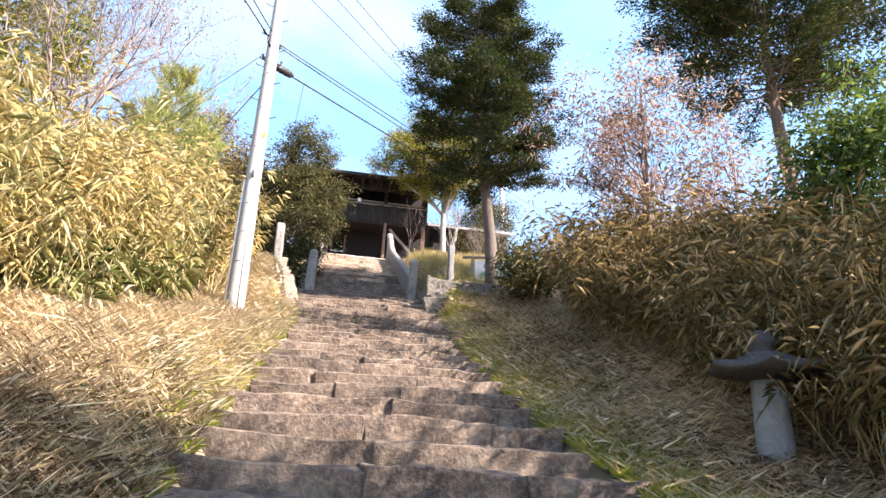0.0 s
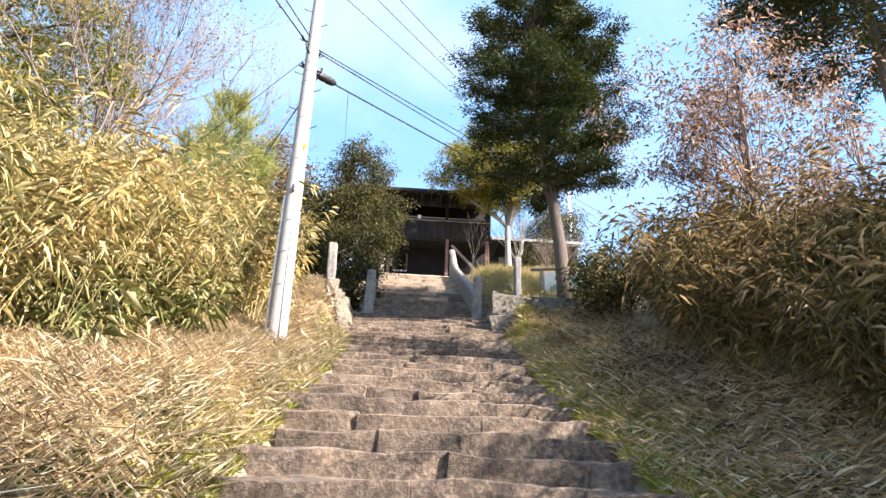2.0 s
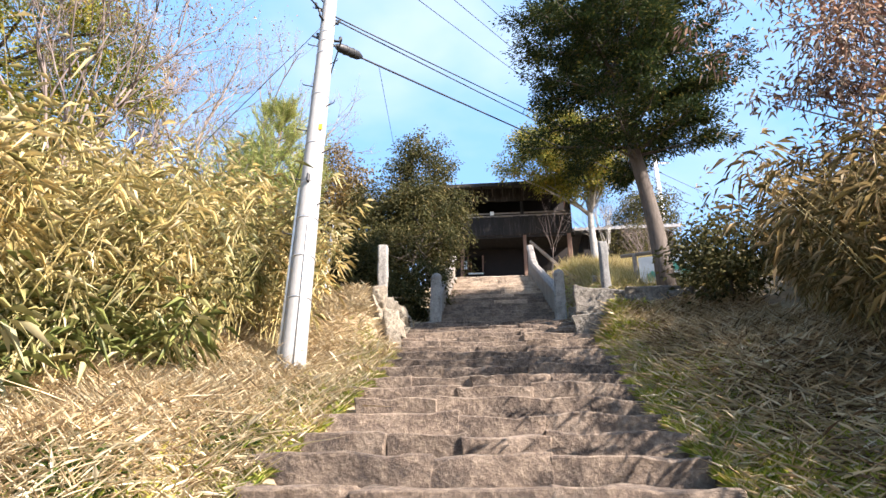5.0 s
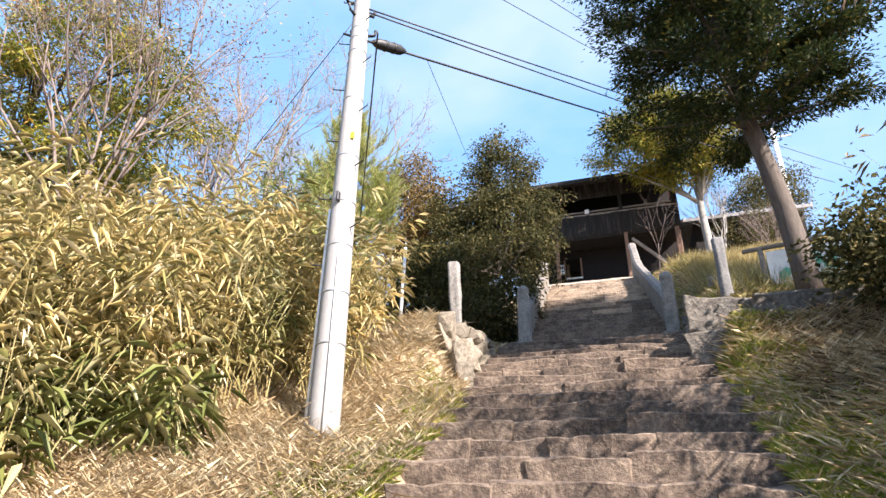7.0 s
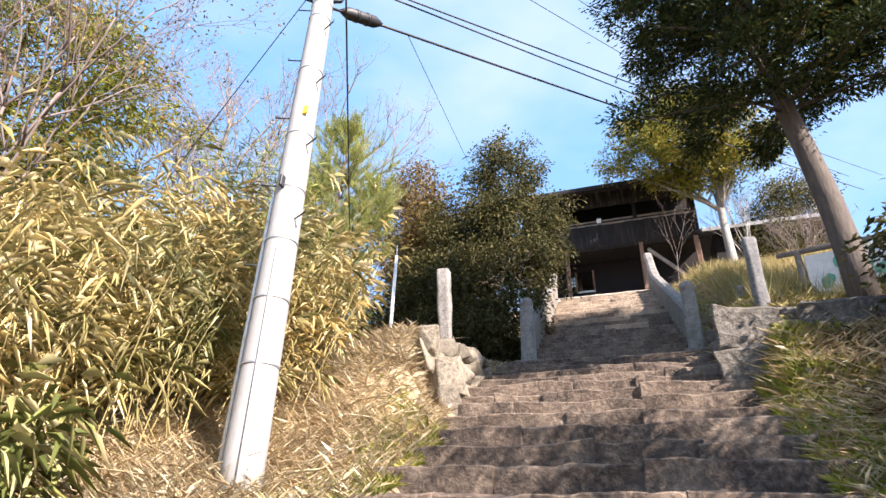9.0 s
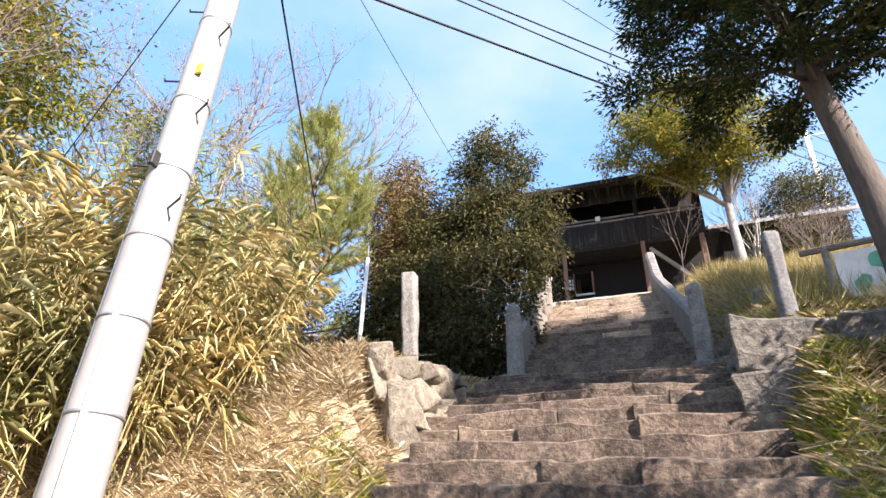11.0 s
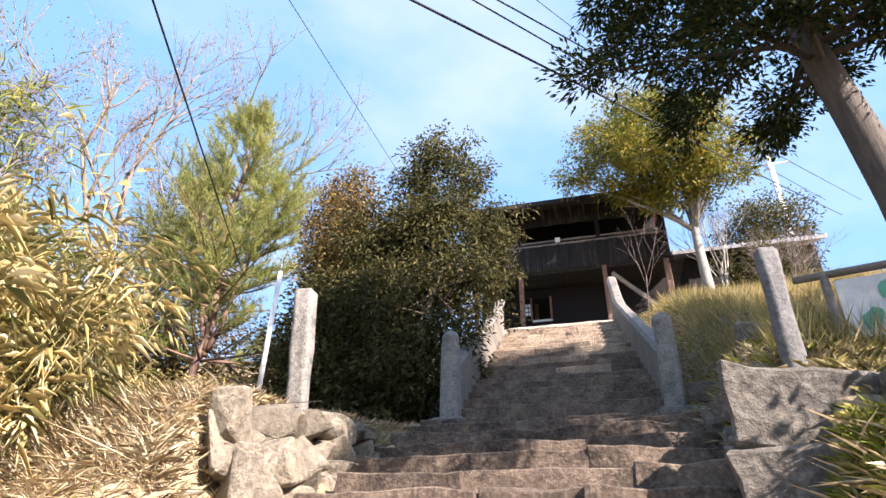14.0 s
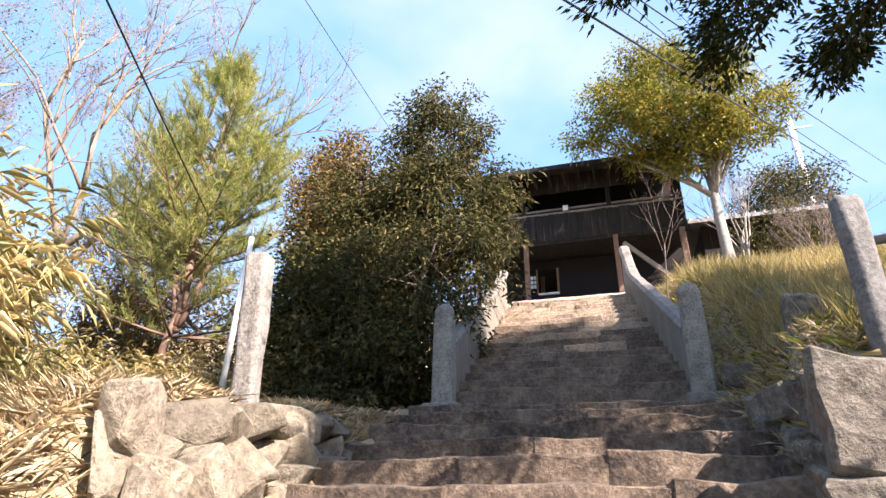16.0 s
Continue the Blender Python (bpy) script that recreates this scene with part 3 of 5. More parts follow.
rs = random.Random(11)
step_rows = []
z = 1.896 - RISER * 13
while z < 6.62:
    step_rows.append((z, nosing_y(z)))
    z += RISER
seed = 1
for i, (zt, y0) in enumerate(step_rows):
    y1 = step_rows[i + 1][1] if i + 1 < len(step_rows) else y0 + 0.6
    x0, x1 = float(edge_l(y0)) + rs.uniform(-0.22, 0.12), float(edge_r(y0)) + rs.uniform(-0.1, 0.22)
    cuts = [x0]
    while cuts[-1] < x1 - 1.15:
        cuts.append(cuts[-1] + rs.uniform(0.5, 1.5))
    cuts.append(x1)
    for a, b in zip(cuts, cuts[1:]):
        seed += 1
        d = (y1 - y0) + 0.22
        hgt = RISER + 0.14
        bmn = stone_bm(b - a + 0.03, d, hgt, seed, rough=0.04, cuts=8, edge=0.012)
        ob = part("step_stone", bmn, M_STEP, stairs, smooth=True)
        ob.data.set_sharp_from_angle(angle=radians(33))
        ob.matrix_basis = pose((a + b) / 2, y0 + d / 2 + rs.uniform(-0.03, 0.03), zt - hgt + rs.uniform(-0.018, 0.012), rs.uniform(-1.2, 1.2), rs.uniform(-1, 1), rs.uniform(-1.4, 1.4))

upper = thing("upper_stone_steps", (0, 0, 0), "upper flight of dark stone steps between low parapets", "steps", kind="structure")
n_up = 16
for i in range(n_up):
    t = (i + 1) / n_up
    zt = 6.68 + (9.72 - 6.68) * t
    y0 = 17.95 + (23.2 - 17.95) * (i / n_up)
    x0, x1 = float(edge_l(y0)) + 0.12, float(edge_r(y0)) - 0.1
    cuts = [x0]
    while cuts[-1] < x1 - 1.1:
        cuts.append(cuts[-1] + rs.uniform(0.5, 1.0))
    cuts.append(x1)
    for a, b in zip(cuts, cuts[1:]):
        seed += 1
        bmn = stone_bm(b - a + 0.02, 0.5, 0.3, seed, rough=0.032, cuts=5, edge=0.009)
        # Higher rows take the stone that has the sunlight in its colour.
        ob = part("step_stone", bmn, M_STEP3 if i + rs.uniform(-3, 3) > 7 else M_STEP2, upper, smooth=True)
        ob.data.set_sharp_from_angle(angle=radians(33))
        ob.matrix_basis = pose((a + b) / 2, y0 + 0.25, zt - 0.3 + rs.uniform(-0.012, 0.012), rs.uniform(-1, 1), rs.uniform(-0.6, 0.6), rs.uniform(-1, 1))


# ---------------------------------------------------------------- newels, parapets, free posts
def newel(x, y, z, label):
    p = thing("newel_post", (x, y, z), label, "stone post", "newels at the foot of the parapets")
    s = 0.13
    bm = bmesh.new()
    prof = [(0, s * 1.06), (0.05, s * 1.04), (0.6, s), (1.12, s * 0.94)]
    rings = []
    for h, r in prof:
        rings.append([bm.verts.new((sx * r, sy * r, h)) for sx, sy in ((-1, -0.72), (-0.72, -1), (0.72, -1), (1, -0.72), (1, 0.72), (0.72, 1), (-0.72, 1), (-1, 0.72))])
    for a, b in zip(rings, rings[1:]):
        for k in range(8):
            bm.faces.new((a[k], a[(k + 1) % 8], b[(k + 1) % 8], b[k]))
    bm.faces.new(rings[-1])
    bm.faces.new(rings[0][::-1])
    part("shaft", bm, M_GRANITE, p)
    part_mesh("cap", tube_mesh("cap", [(0, 0, 1.10), (0, 0, 1.14), (0, 0, 1.17), (0, 0, 1.24), (0, 0, 1.30), (0, 0, 1.335)], [0.12, 0.118, 0.135, 0.13, 0.1, 0.04], M_GRANITE, 16), p, "rounded cap")
    bm = bmesh.new()
    box(bm, -0.22, 0.24, -0.24, 0.22, -0.22, 0.0, 0.015)
    part("plinth", bm, M_COPING, p, "low stone plinth")
    return p


newel(0.57, 17.76, 6.66, "square granite newel post with rounded cap, speckled grey")
newel(3.63, 17.76, 6.66, "square granite newel post with rounded cap, shaded grey")


def parapet(name, x0, x1, ytop, ztop, zfoot, end_h):
    """A low concrete wall with a stone coping that climbs beside the upper steps."""
    p = thing(name, (0, 0, 0), "low concrete parapet with weathered stone coping beside steps", "parapet", "parapets of the upper steps", "structure")
    bm = bmesh.new()
    n = 14
    prev = None
    for i in range(n + 1):
        t = i / n
        x, y = x0 + (x1 - x0) * t, 17.9 + (ytop - 17.9) * t
        zc = zfoot + (ztop - zfoot) * t
        if t > 0.82:
            zc += (t - 0.82) / 0.18 * end_h
        zb = float(stair_z(y)) - 0.6
        ring = [bm.verts.new((x + sx * 0.085, y, zz)) for sx, zz in ((-1, zb), (1, zb), (1, zc), (-1, zc))]
        if prev:
            for k in range(4):
                bm.faces.new((prev[k], prev[(k + 1) % 4], ring[(k + 1) % 4], ring[k]))
        else:
            bm.faces.new(ring[::-1])
        prev = ring
    bm.faces.new(prev)
    part("wall", bm, M_RAIL, p)
    # coping stones
    rr = random.Random(int(x0 * 100))
    for i in range(7):
        t0, t1 = i / 7 + 0.003, (i + 1) / 7 - 0.003
        bm = bmesh.new()
        rings = []
        for t in (t0, (t0 + t1) / 2, t1):
            x, y = x0 + (x1 - x0) * t, 17.9 + (ytop - 17.9) * t
            zc = zfoot + (ztop - zfoot) * t + (max(0, t - 0.82) / 0.18 * end_h)
            w = 0.12 + rr.uniform(-0.006, 0.006)
            rings.append([bm.verts.new((x + sx, y, zc + sz)) for sx, sz in ((-w, 0.003), (w, 0.003), (w, 0.07), (w * 0.55, 0.13), (-w * 0.55, 0.13), (-w, 0.07))])
        for a, b in zip(rings, rings[1:]):
            for k in range(6):
                bm.faces.new((a[k], a[(k + 1) % 6], b[(k + 1) % 6], b[k]))
        bm.faces.new(rings[0][::-1])
        bm.faces.new(rings[-1])
        part("coping", bm, M_COPING, p, "weathered stone coping")


parapet("parapet_left", 0.56, 0.45, 22.7, 10.15, 7.42, 0.2)
parapet("parapet_right", 3.62, 3.16, 23.85, 10.6, 7.42, 0.55)


def free_post(x, y, z0, z1, w, lean, label, mat):
    bm = stone_bm(w, w * 0.85, z1 - z0 + 0.3, x * 7.1, rough=0.024, cuts=6, edge=0.03)
    me = bpy.data.meshes.new("stone_post")
    bm.to_mesh(me)
    bm.free()
    me.materials.append(mat)
    me.shade_smooth()
    p = new("stone_post", me)
    p.matrix_basis = pose(x, y, z0 - 0.3, lean[0], lean[1], 8)
    return tagged(p, label, "stone post", "boundary posts above the retaining walls")


free_post(0.0, 14.45, 6.2, 7.38, 0.2, (0, -2), "upright rough granite post standing on the retaining wall", M_GRANITE)
free_post(4.22, 14.43, 6.3, 7.3, 0.16, (0, 0), "granite slab post standing on the retaining wall, tree shade darkened into its grey", M_SLABPOST)


# ---------------------------------------------------------------- retaining walls of rough stones
def stone_wall(name, pts, z_low, z_top, courses, label, stone_w, lean, mat=M_WALLSTONE, squared=False):
    w = thing(name, (0, 0, 0), label, "stone wall", kind="structure")
    pts = [Vector((*p, 0)) for p in pts]
    seg = [(b - a).length for a, b in zip(pts, pts[1:])]
    total = sum(seg)

    def at(s):
        for (a, b), l in zip(zip(pts, pts[1:]), seg):
            if s <= l:
                d = (b - a).normalized()
                return a + d * s, d
            s -= l
        return pts[-1], (pts[-1] - pts[-2]).normalized()

    rw = random.Random(len(name) * 5 + 1)
    k = 0
    for c in range(courses):
        s = rw.uniform(-0.2, 0.1)
        while s < total:
            wd = rw.uniform(*stone_w)
            p, d = at(max(0, min(total, s + wd / 2)))
            zt = z_top(p.y)
            zb = z_low(p.x, p.y)
            hh = (zt - zb) / courses
            if hh > 0.07:
                k += 1
                h = hh * rw.uniform(1.0, 1.25)
                if squared:
                    bmn = stone_bm(wd * 1.02, rw.uniform(0.45, 0.6), h, k + 40, rough=0.06, cuts=4, edge=0.03, skew=0.16)
                else:
                    bmn = rock_bm(wd * 1.2, rw.uniform(0.42, 0.52), h * 1.32, k * 1.7 + total)
                ob = part("stone", bmn, mat, w)
                nrm = Vector((d.y, -d.x, 0))
                q = p - nrm * (0.17 + lean * (c + 0.5) * hh)
                ob.matrix_basis = pose(q.x, q.y, zb + c * hh - 0.02, rw.uniform(-5, 5), rw.uniform(-7, 7), math.degrees(math.atan2(d.y, d.x)) + rw.uniform(-8, 8))
            s += wd * 0.9
    return w


stone_wall("retaining_wall_left", [(0.52, 12.95), (0.63, 13.05), (0.58, 13.4), (0.52, 14.1), (0.47, 15.3)],
           lambda x, y: float(stair_z(y)) - 0.25, lambda y: float(np.interp(y, [12.1, 12.6, 13.2, 15.3], [5.15, 5.55, 5.92, 6.15])), 3,
           "dry-laid retaining wall of pale irregular sunlit stones", (0.3, 0.48), 0.22)
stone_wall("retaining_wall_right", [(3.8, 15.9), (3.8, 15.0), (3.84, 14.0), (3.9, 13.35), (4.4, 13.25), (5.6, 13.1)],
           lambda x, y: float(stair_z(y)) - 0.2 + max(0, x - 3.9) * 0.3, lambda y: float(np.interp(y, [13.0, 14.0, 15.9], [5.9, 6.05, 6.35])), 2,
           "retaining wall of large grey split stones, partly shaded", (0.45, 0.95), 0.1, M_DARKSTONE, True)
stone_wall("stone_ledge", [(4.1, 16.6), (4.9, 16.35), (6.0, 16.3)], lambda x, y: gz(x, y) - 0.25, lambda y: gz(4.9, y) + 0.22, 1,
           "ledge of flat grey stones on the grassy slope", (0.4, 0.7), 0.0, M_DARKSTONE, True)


# ---------------------------------------------------------------- stone lantern
def stone_lantern():
    x, y = 5.38, 5.2
    p = thing("stone_lantern", pose(x, y, 2.17) @ Matrix.Diagonal((1.18, 1.18, 1.0, 1)), "mossy stone lantern with broad flat cap on a round pillar", "stone lantern")
    part_mesh("pillar", tube_mesh("pillar", [(0, 0, -0.15), (0, 0, 0.0), (0, 0, 0.3), (0, 0, 0.62)], [0.125, 0.122, 0.115, 0.11], M_LANTERN, 20), p, "pale blue-grey round pillar")
    bm = bmesh.new()
    rings = []
    for h, r, lift in ((0.56, 0.12, 0), (0.6, 0.3, 0.0), (0.62, 0.39, 0.05), (0.65, 0.385, 0.06), (0.71, 0.24, 0.015), (0.79, 0.14, 0), (0.8, 0.08, 0)):
        ring = []
        for k in range(24):
            a = 2 * math.pi * k / 24
            corner = abs(math.cos(a * 3)) ** 6
            rr = r * (0.94 + 0.08 * corner)
            ring.append(bm.verts.new((rr * math.cos(a), rr * math.sin(a), h + lift * corner)))
        rings.append(ring)
    for a, b in zip(rings, rings[1:]):
        for k in range(24):
            bm.faces.new((a[k], a[(k + 1) % 24], b[(k + 1) % 24], b[k]))
    bm.faces.new(rings[-1])
    bm.faces.new(rings[0][::-1])
    part("cap", bm, M_LANTCAP, p, "dark spreading cap", True)
    part_mesh("finial", tube_mesh("finial", [(0, 0, 0.78), (0, 0, 0.81), (0, 0, 0.83), (0, 0, 0.86), (0, 0, 0.9), (0, 0, 0.96), (0, 0, 1.0)], [0.09, 0.1, 0.085, 0.105, 0.1, 0.065, 0.015], M_LANTCAP, 16), p, "onion-shaped finial")


stone_lantern()


# ---------------------------------------------------------------- the wooden hall on posts
def hall():
    h = thing("wooden_hall", (0, 27, 11.1), "old dark two-storey wooden hall on posts, weathered and open-fronted", "hall", kind="structure")
    F, B = 0.0, 5.6
    X0, X1 = -1.2, 5.08
    # posts
    for x, y, w, lab in ((0.4, F, 0.14, "reddish-brown timber post"), (3.07, F, 0.14, "reddish-brown timber post"), (4.93, F, 0.16, "reddish-brown timber post"),
                         (5.02, 0.5, 0.14, ""), (-1.1, F, 0.14, ""), (0.5, 3.0, 0.13, ""), (1.35, 4.2, 0.12, "pale timber post"), (3.07, 3.0, 0.13, ""), (5.0, 3.0, 0.14, ""), (5.0, B, 0.14, ""), (-1.1, B, 0.14, "")):
        bm = bmesh.new()
        box(bm, x - w / 2, x + w / 2, y - w / 2, y + w / 2, -0.15, 2.0, 0.01)
        part("post", bm, M_BEAM, h, lab)
    # floor of the upper storey and its joists
    bm = bmesh.new()
    box(bm, X0, X1, F, B, 2.02, 2.12)
    part("upper_floor", bm, M_WOOD, h)
    for y in (0.02, 2.0, 4.0):
        bm = bmesh.new()
        box(bm, X0 - 0.1, X1 + 0.1, y - 0.07, y + 0.07, 1.84, 2.02, 0.01)
        part("beam", bm, M_WOOD, h, "dark horizontal beam")
    # board parapet of the gallery, board by board
    rb = random.Random(3)
    bd = {}
    x = X0
    i = 0
    while x < X1 - 0.02:
        w = min(rb.choice((0.15, 0.18, 0.2)), X1 - x)
        key = round(w, 3)
        if key not in bd:
            b = bmesh.new()
            box(b, 0.004, key - 0.004, -0.012, 0.012, 0, 0.86, 0.003)
            me = bpy.data.meshes.new("board")
            b.to_mesh(me)
            b.free()
            me.materials.append(M_WOOD)
            bd[key] = me
        part_mesh("board", bd[key], h, at=pose(x, -0.1 + rb.uniform(-0.02, 0.02), 1.96 + rb.uniform(-0.02, 0.02), 0, rb.uniform(-0.4, 0.4), 0))
        x += w
    for z, hh in ((2.83, 0.07), (1.93, 0.08)):
        bm = bmesh.new()
        box(bm, X0, X1 + 0.03, -0.085, -0.03, z, z + hh, 0.008)
        part("rail", bm, M_GREYWOOD if z > 2.5 else M_WOOD, h, "weathered horizontal rail")
    # side boards of the gallery
    for k in range(14):
        bm = bmesh.new()
        box(bm, X1 - 0.012, X1 + 0.012, k * 0.4 - 0.08, k * 0.4 + 0.31, 1.98, 4.35, 0.003)
        part("side_board", bm, M_WOOD, h)
        bm = bmesh.new()
        box(bm, X0 - 0.012, X0 + 0.012, k * 0.4 - 0.08, k * 0.4 + 0.31, 1.98, 4.35, 0.003)
        part("side_board", bm, M_WOOD, h)
    # upper posts and the middle rail in the opening
    for x in (-1.1, 0.38, 3.0, 4.95):
        bm = bmesh.new()
        box(bm, x - 0.07, x + 0.07, 0.0, 0.14, 2.12, 4.4, 0.008)
        part("upper_post", bm, M_WOOD, h)
    bm = bmesh.new()
    box(bm, X0, X1, 0.03, 0.09, 3.02, 3.09, 0.006)
    part("rail", bm, M_GREYWOOD, h, "pale weathered rail across the opening")
    # upper board panel under the eave
    x = X0
    while x < X1 - 0.02:
        w = min(0.22, X1 - x)
        bm = bmesh.new()
        box(bm, x + 0.004, x + w - 0.004, -0.03, -0.005, 3.62 + rb.uniform(-0.03, 0.02), 4.3, 0.003)
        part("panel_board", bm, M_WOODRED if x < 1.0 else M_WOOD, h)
        x += w
    # back wall, and an inner wall with a small window
    bm = bmesh.new()
    box(bm, X0, X1, B - 0.04, B + 0.04, -0.2, 4.4)
    part("back_wall", bm, M_WOOD, h)
    # The dark under the hall is put into the colour of these walls.
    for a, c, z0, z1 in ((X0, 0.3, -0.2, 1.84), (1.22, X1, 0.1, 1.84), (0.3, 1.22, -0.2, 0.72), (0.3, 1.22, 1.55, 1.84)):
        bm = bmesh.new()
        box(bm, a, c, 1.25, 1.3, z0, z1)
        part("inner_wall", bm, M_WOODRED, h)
    for a, c, z0, z1 in ((0.55, 1.22, 0.68, 0.75), (1.16, 1.23, 0.72, 1.56), (0.5, 0.55, 0.72, 1.56)):
        bm = bmesh.new()
        box(bm, a, c, 1.19, 1.32, z0, z1, 0.005)
        part("window_frame", bm, M_WHITE if z0 < 0.7 else M_BEAM, h, "pale window frame")
    for px in (0.31, 0.42):
        for pz in (0.95, 1.1, 1.25):
            bm = bmesh.new()
            box(bm, px, px + 0.09, 1.27, 1.285, pz, pz + 0.12, 0.002)
            part("pane", bm, M_GLASS, h, "window pane coloured pale as if lit")
    # The upper room's shade is likewise put into this wall's colour.
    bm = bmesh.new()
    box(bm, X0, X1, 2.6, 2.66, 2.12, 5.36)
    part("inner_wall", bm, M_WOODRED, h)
    # brace
    bm = bmesh.new()
    box(bm, -0.06, 0.06, -0.05, 0.05, 0, 2.05, 0.008)
    br = part("brace", bm, M_GREYWOOD, h, "slanting weathered brace")
    br.matrix_basis = pose(4.72, 0.02, 0.2, 0, -44.5, 0)
    # small white notice in the opening
    bm = bmesh.new()
    box(bm, 1.62, 1.78, -0.13, -0.115, 2.9, 3.08, 0.002)
    part("notice", bm, M_WHITE, h, "small pale notice board")
    # roof: two slopes of metal sheet with a red edge
    bm = bmesh.new()
    ey0, ey1, rz = -1.0, B + 0.9, 5.6
    mid = (ey0 + ey1) / 2
    prof = [(ey0, 4.0), (mid, rz), (ey1, 4.0)]
    for xa in (X0 - 0.35,):
        top = []
        for x in (X0 - 0.35, X1 + 0.4):
            top.append([bm.verts.new((x, y, z)) for y, z in prof] + [bm.verts.new((x, y, z - 0.1)) for y, z in reversed(prof)])
        a, b = top
        for k in range(6):
            bm.faces.new((a[k], a[(k + 1) % 6], b[(k + 1) % 6], b[k]))
        bm.faces.new(a[::-1])
        bm.faces.new(b)
    part("roof", bm, M_ROOF, h, "faded red metal roof")
    bm = bmesh.new()
    ends = [[bm.verts.new((x, y, z)) for y, z in ((ey0 + 0.03, 3.895), (mid, 5.48), (mid, 5.44), (ey0 + 0.03, 3.855))] for x in (X0 - 0.34, X1 + 0.39)]
    for k in range(4):
        bm.faces.new((ends[0][k], ends[0][(k + 1) % 4], ends[1][(k + 1) % 4], ends[1][k]))
    bm.faces.new(ends[0][::-1])
    bm.faces.new(ends[1])
    part("soffit", bm, M_WOOD, h, "dark boarded underside of the eave")
    bm = bmesh.new()
    box(bm, X0 - 0.35, X1 + 0.4, ey0 - 0.03, ey0 - 0.005, 3.86, 4.02, 0.004)
    part("fascia", bm, M_WOOD, h, "dark fascia board")
    for x in np.arange(X0 - 0.2, X1 + 0.4, 0.45):
        bm = bmesh.new()
        box(bm, x - 0.035, x + 0.035, ey0 + 0.02, 0.0, 3.83, 3.9, 0.004)
        part("rafter", bm, M_WOOD, h)
    # footing stone at the corner
    bm = stone_bm(0.7, 0.5, 0.5, 4.4, 0.03, 3, 0.04)
    st = part("footing", bm, M_COPING, h, "grey footing stone", True)
    st.matrix_basis = pose(5.35, -0.05, -0.2)


hall()


def shed():
    x0, x1, y0, y1, z0 = 5.75, 9.6, 29.0, 33.0, 11.6
    s = thing("shed", (0, 0, 0), "small reddish wooden outbuilding with grey tiled roof", "shed", kind="structure")
    x = x0
    while x < x1 - 0.01:
        bm = bmesh.new()
        box(bm, x + 0.004, x + 0.246, y0 - 0.015, y0 + 0.015, z0 - 0.5, z0 + 2.3, 0.003)
        part("board", bm, M_WOODRED, s)
        x += 0.25
    for a, b, c, d in ((x0, x0 + 0.06, y0 + 0.02, y1), (x1 - 0.06, x1, y0 + 0.02, y1), (x0, x1, y1, y1 + 0.06)):
        bm = bmesh.new()
        box(bm, a, b, c, d, z0 - 0.5, z0 + 2.3)
        part("wall", bm, M_WOODRED, s)
    bm = bmesh.new()
    for (ya, za), (yb, zb2) in (((y0 - 0.5, z0 + 2.25), (31, z0 + 3.2)), ((31, z0 + 3.2), (y1 + 0.5, z0 + 2.25))):
        v = [bm.verts.new(c) for c in ((x0 - 0.4, ya, za), (x1 + 0.4, ya, za), (x1 + 0.4, yb, zb2), (x0 - 0.4, yb, zb2))]
        w = [bm.verts.new((c.co.x, c.co.y, c.co.z + 0.12)) for c in v]
        bm.faces.new(v[::-1])
        bm.faces.new(w)
        for k in range(4):
            bm.faces.new((v[k], v[(k + 1) % 4], w[(k + 1) % 4], w[k]))
    part("roof", bm, M_TILE, s, "grey tiled roof")
    for i in range(18):
        xx = x0 - 0.35 + i * (x1 - x0 + 0.7) / 17
        part_mesh("tile_row", tube_mesh("tile_row", [(xx, y0 - 0.5, z0 + 2.37), (xx, 31, z0 + 3.33)], [0.05, 0.05], M_TILE, 6), s)


shed()


# ---------------------------------------------------------------- notice board and white marker post
def notice_board():
    x, y = 5.1, 15.9
    zb = 6.5
    p = thing("notice_board", pose(x, y, zb, 0, 0, -12), "wooden framed notice board with a green and white map", "notice board")
    for dx in (0.0, 1.25):
        part_mesh("post", tube_mesh("post", [(dx, 0, -0.25), (dx, 0, 1.1)], [0.05, 0.045], M_GREYWOOD, 10), p, "round weathered post")
    part_mesh("top_rail", tube_mesh("top_rail", [(-0.28, 0, 1.08), (1.55, 0, 1.12)], [0.04, 0.042], M_GREYWOOD, 10), p, "round log rail")
    bm = bmesh.new()
    box(bm, 0.07, 1.18, -0.03, 0.0, 0.18, 1.0, 0.003)
    part("board", bm, M_WHITE, p, "white printed board")
    rr = random.Random(5)
    for i in range(9):
        bm = bmesh.new()
        cx, cz = rr.uniform(0.2, 1.05), rr.uniform(0.28, 0.9)
        vs = []
        for k in range(9):
            a = 2 * math.pi * k / 9
            r = rr.uniform(0.06, 0.14)
            vs.append(bm.verts.new((min(1.15, max(0.1, cx + r * math.cos(a) * 1.2)), -0.034, min(0.97, max(0.21, cz + r * math.sin(a))))))
        bm.faces.new(vs)
        part("print_patch", bm, M_GREEN, p, "green printed patch")


notice_board()
wp = thing("marker_post", (-2.05, 16.8, gz(-2.05, 16.8)), "slender white marker post leaning beside a small grey box", "marker post")
part_mesh("post", tube_mesh("post", [(0, 0, -0.1), (0.1, 0.0, 2.35)], [0.04, 0.035], M_WHITE, 10), wp)
part_mesh("strap", tube_mesh("strap", [(0.1, 0, 2.3), (0.1, 0, 2.6)], [0.015, 0.012], M_METAL, 6), wp)
bm = bmesh.new()
box(bm, -0.12, 0.12, -0.08, 0.08, -0.1, 0.3, 0.02)
gbox = part("meter_box", bm, plain("grey_plastic", (0.3, 0.3, 0.3), 0.5), None)
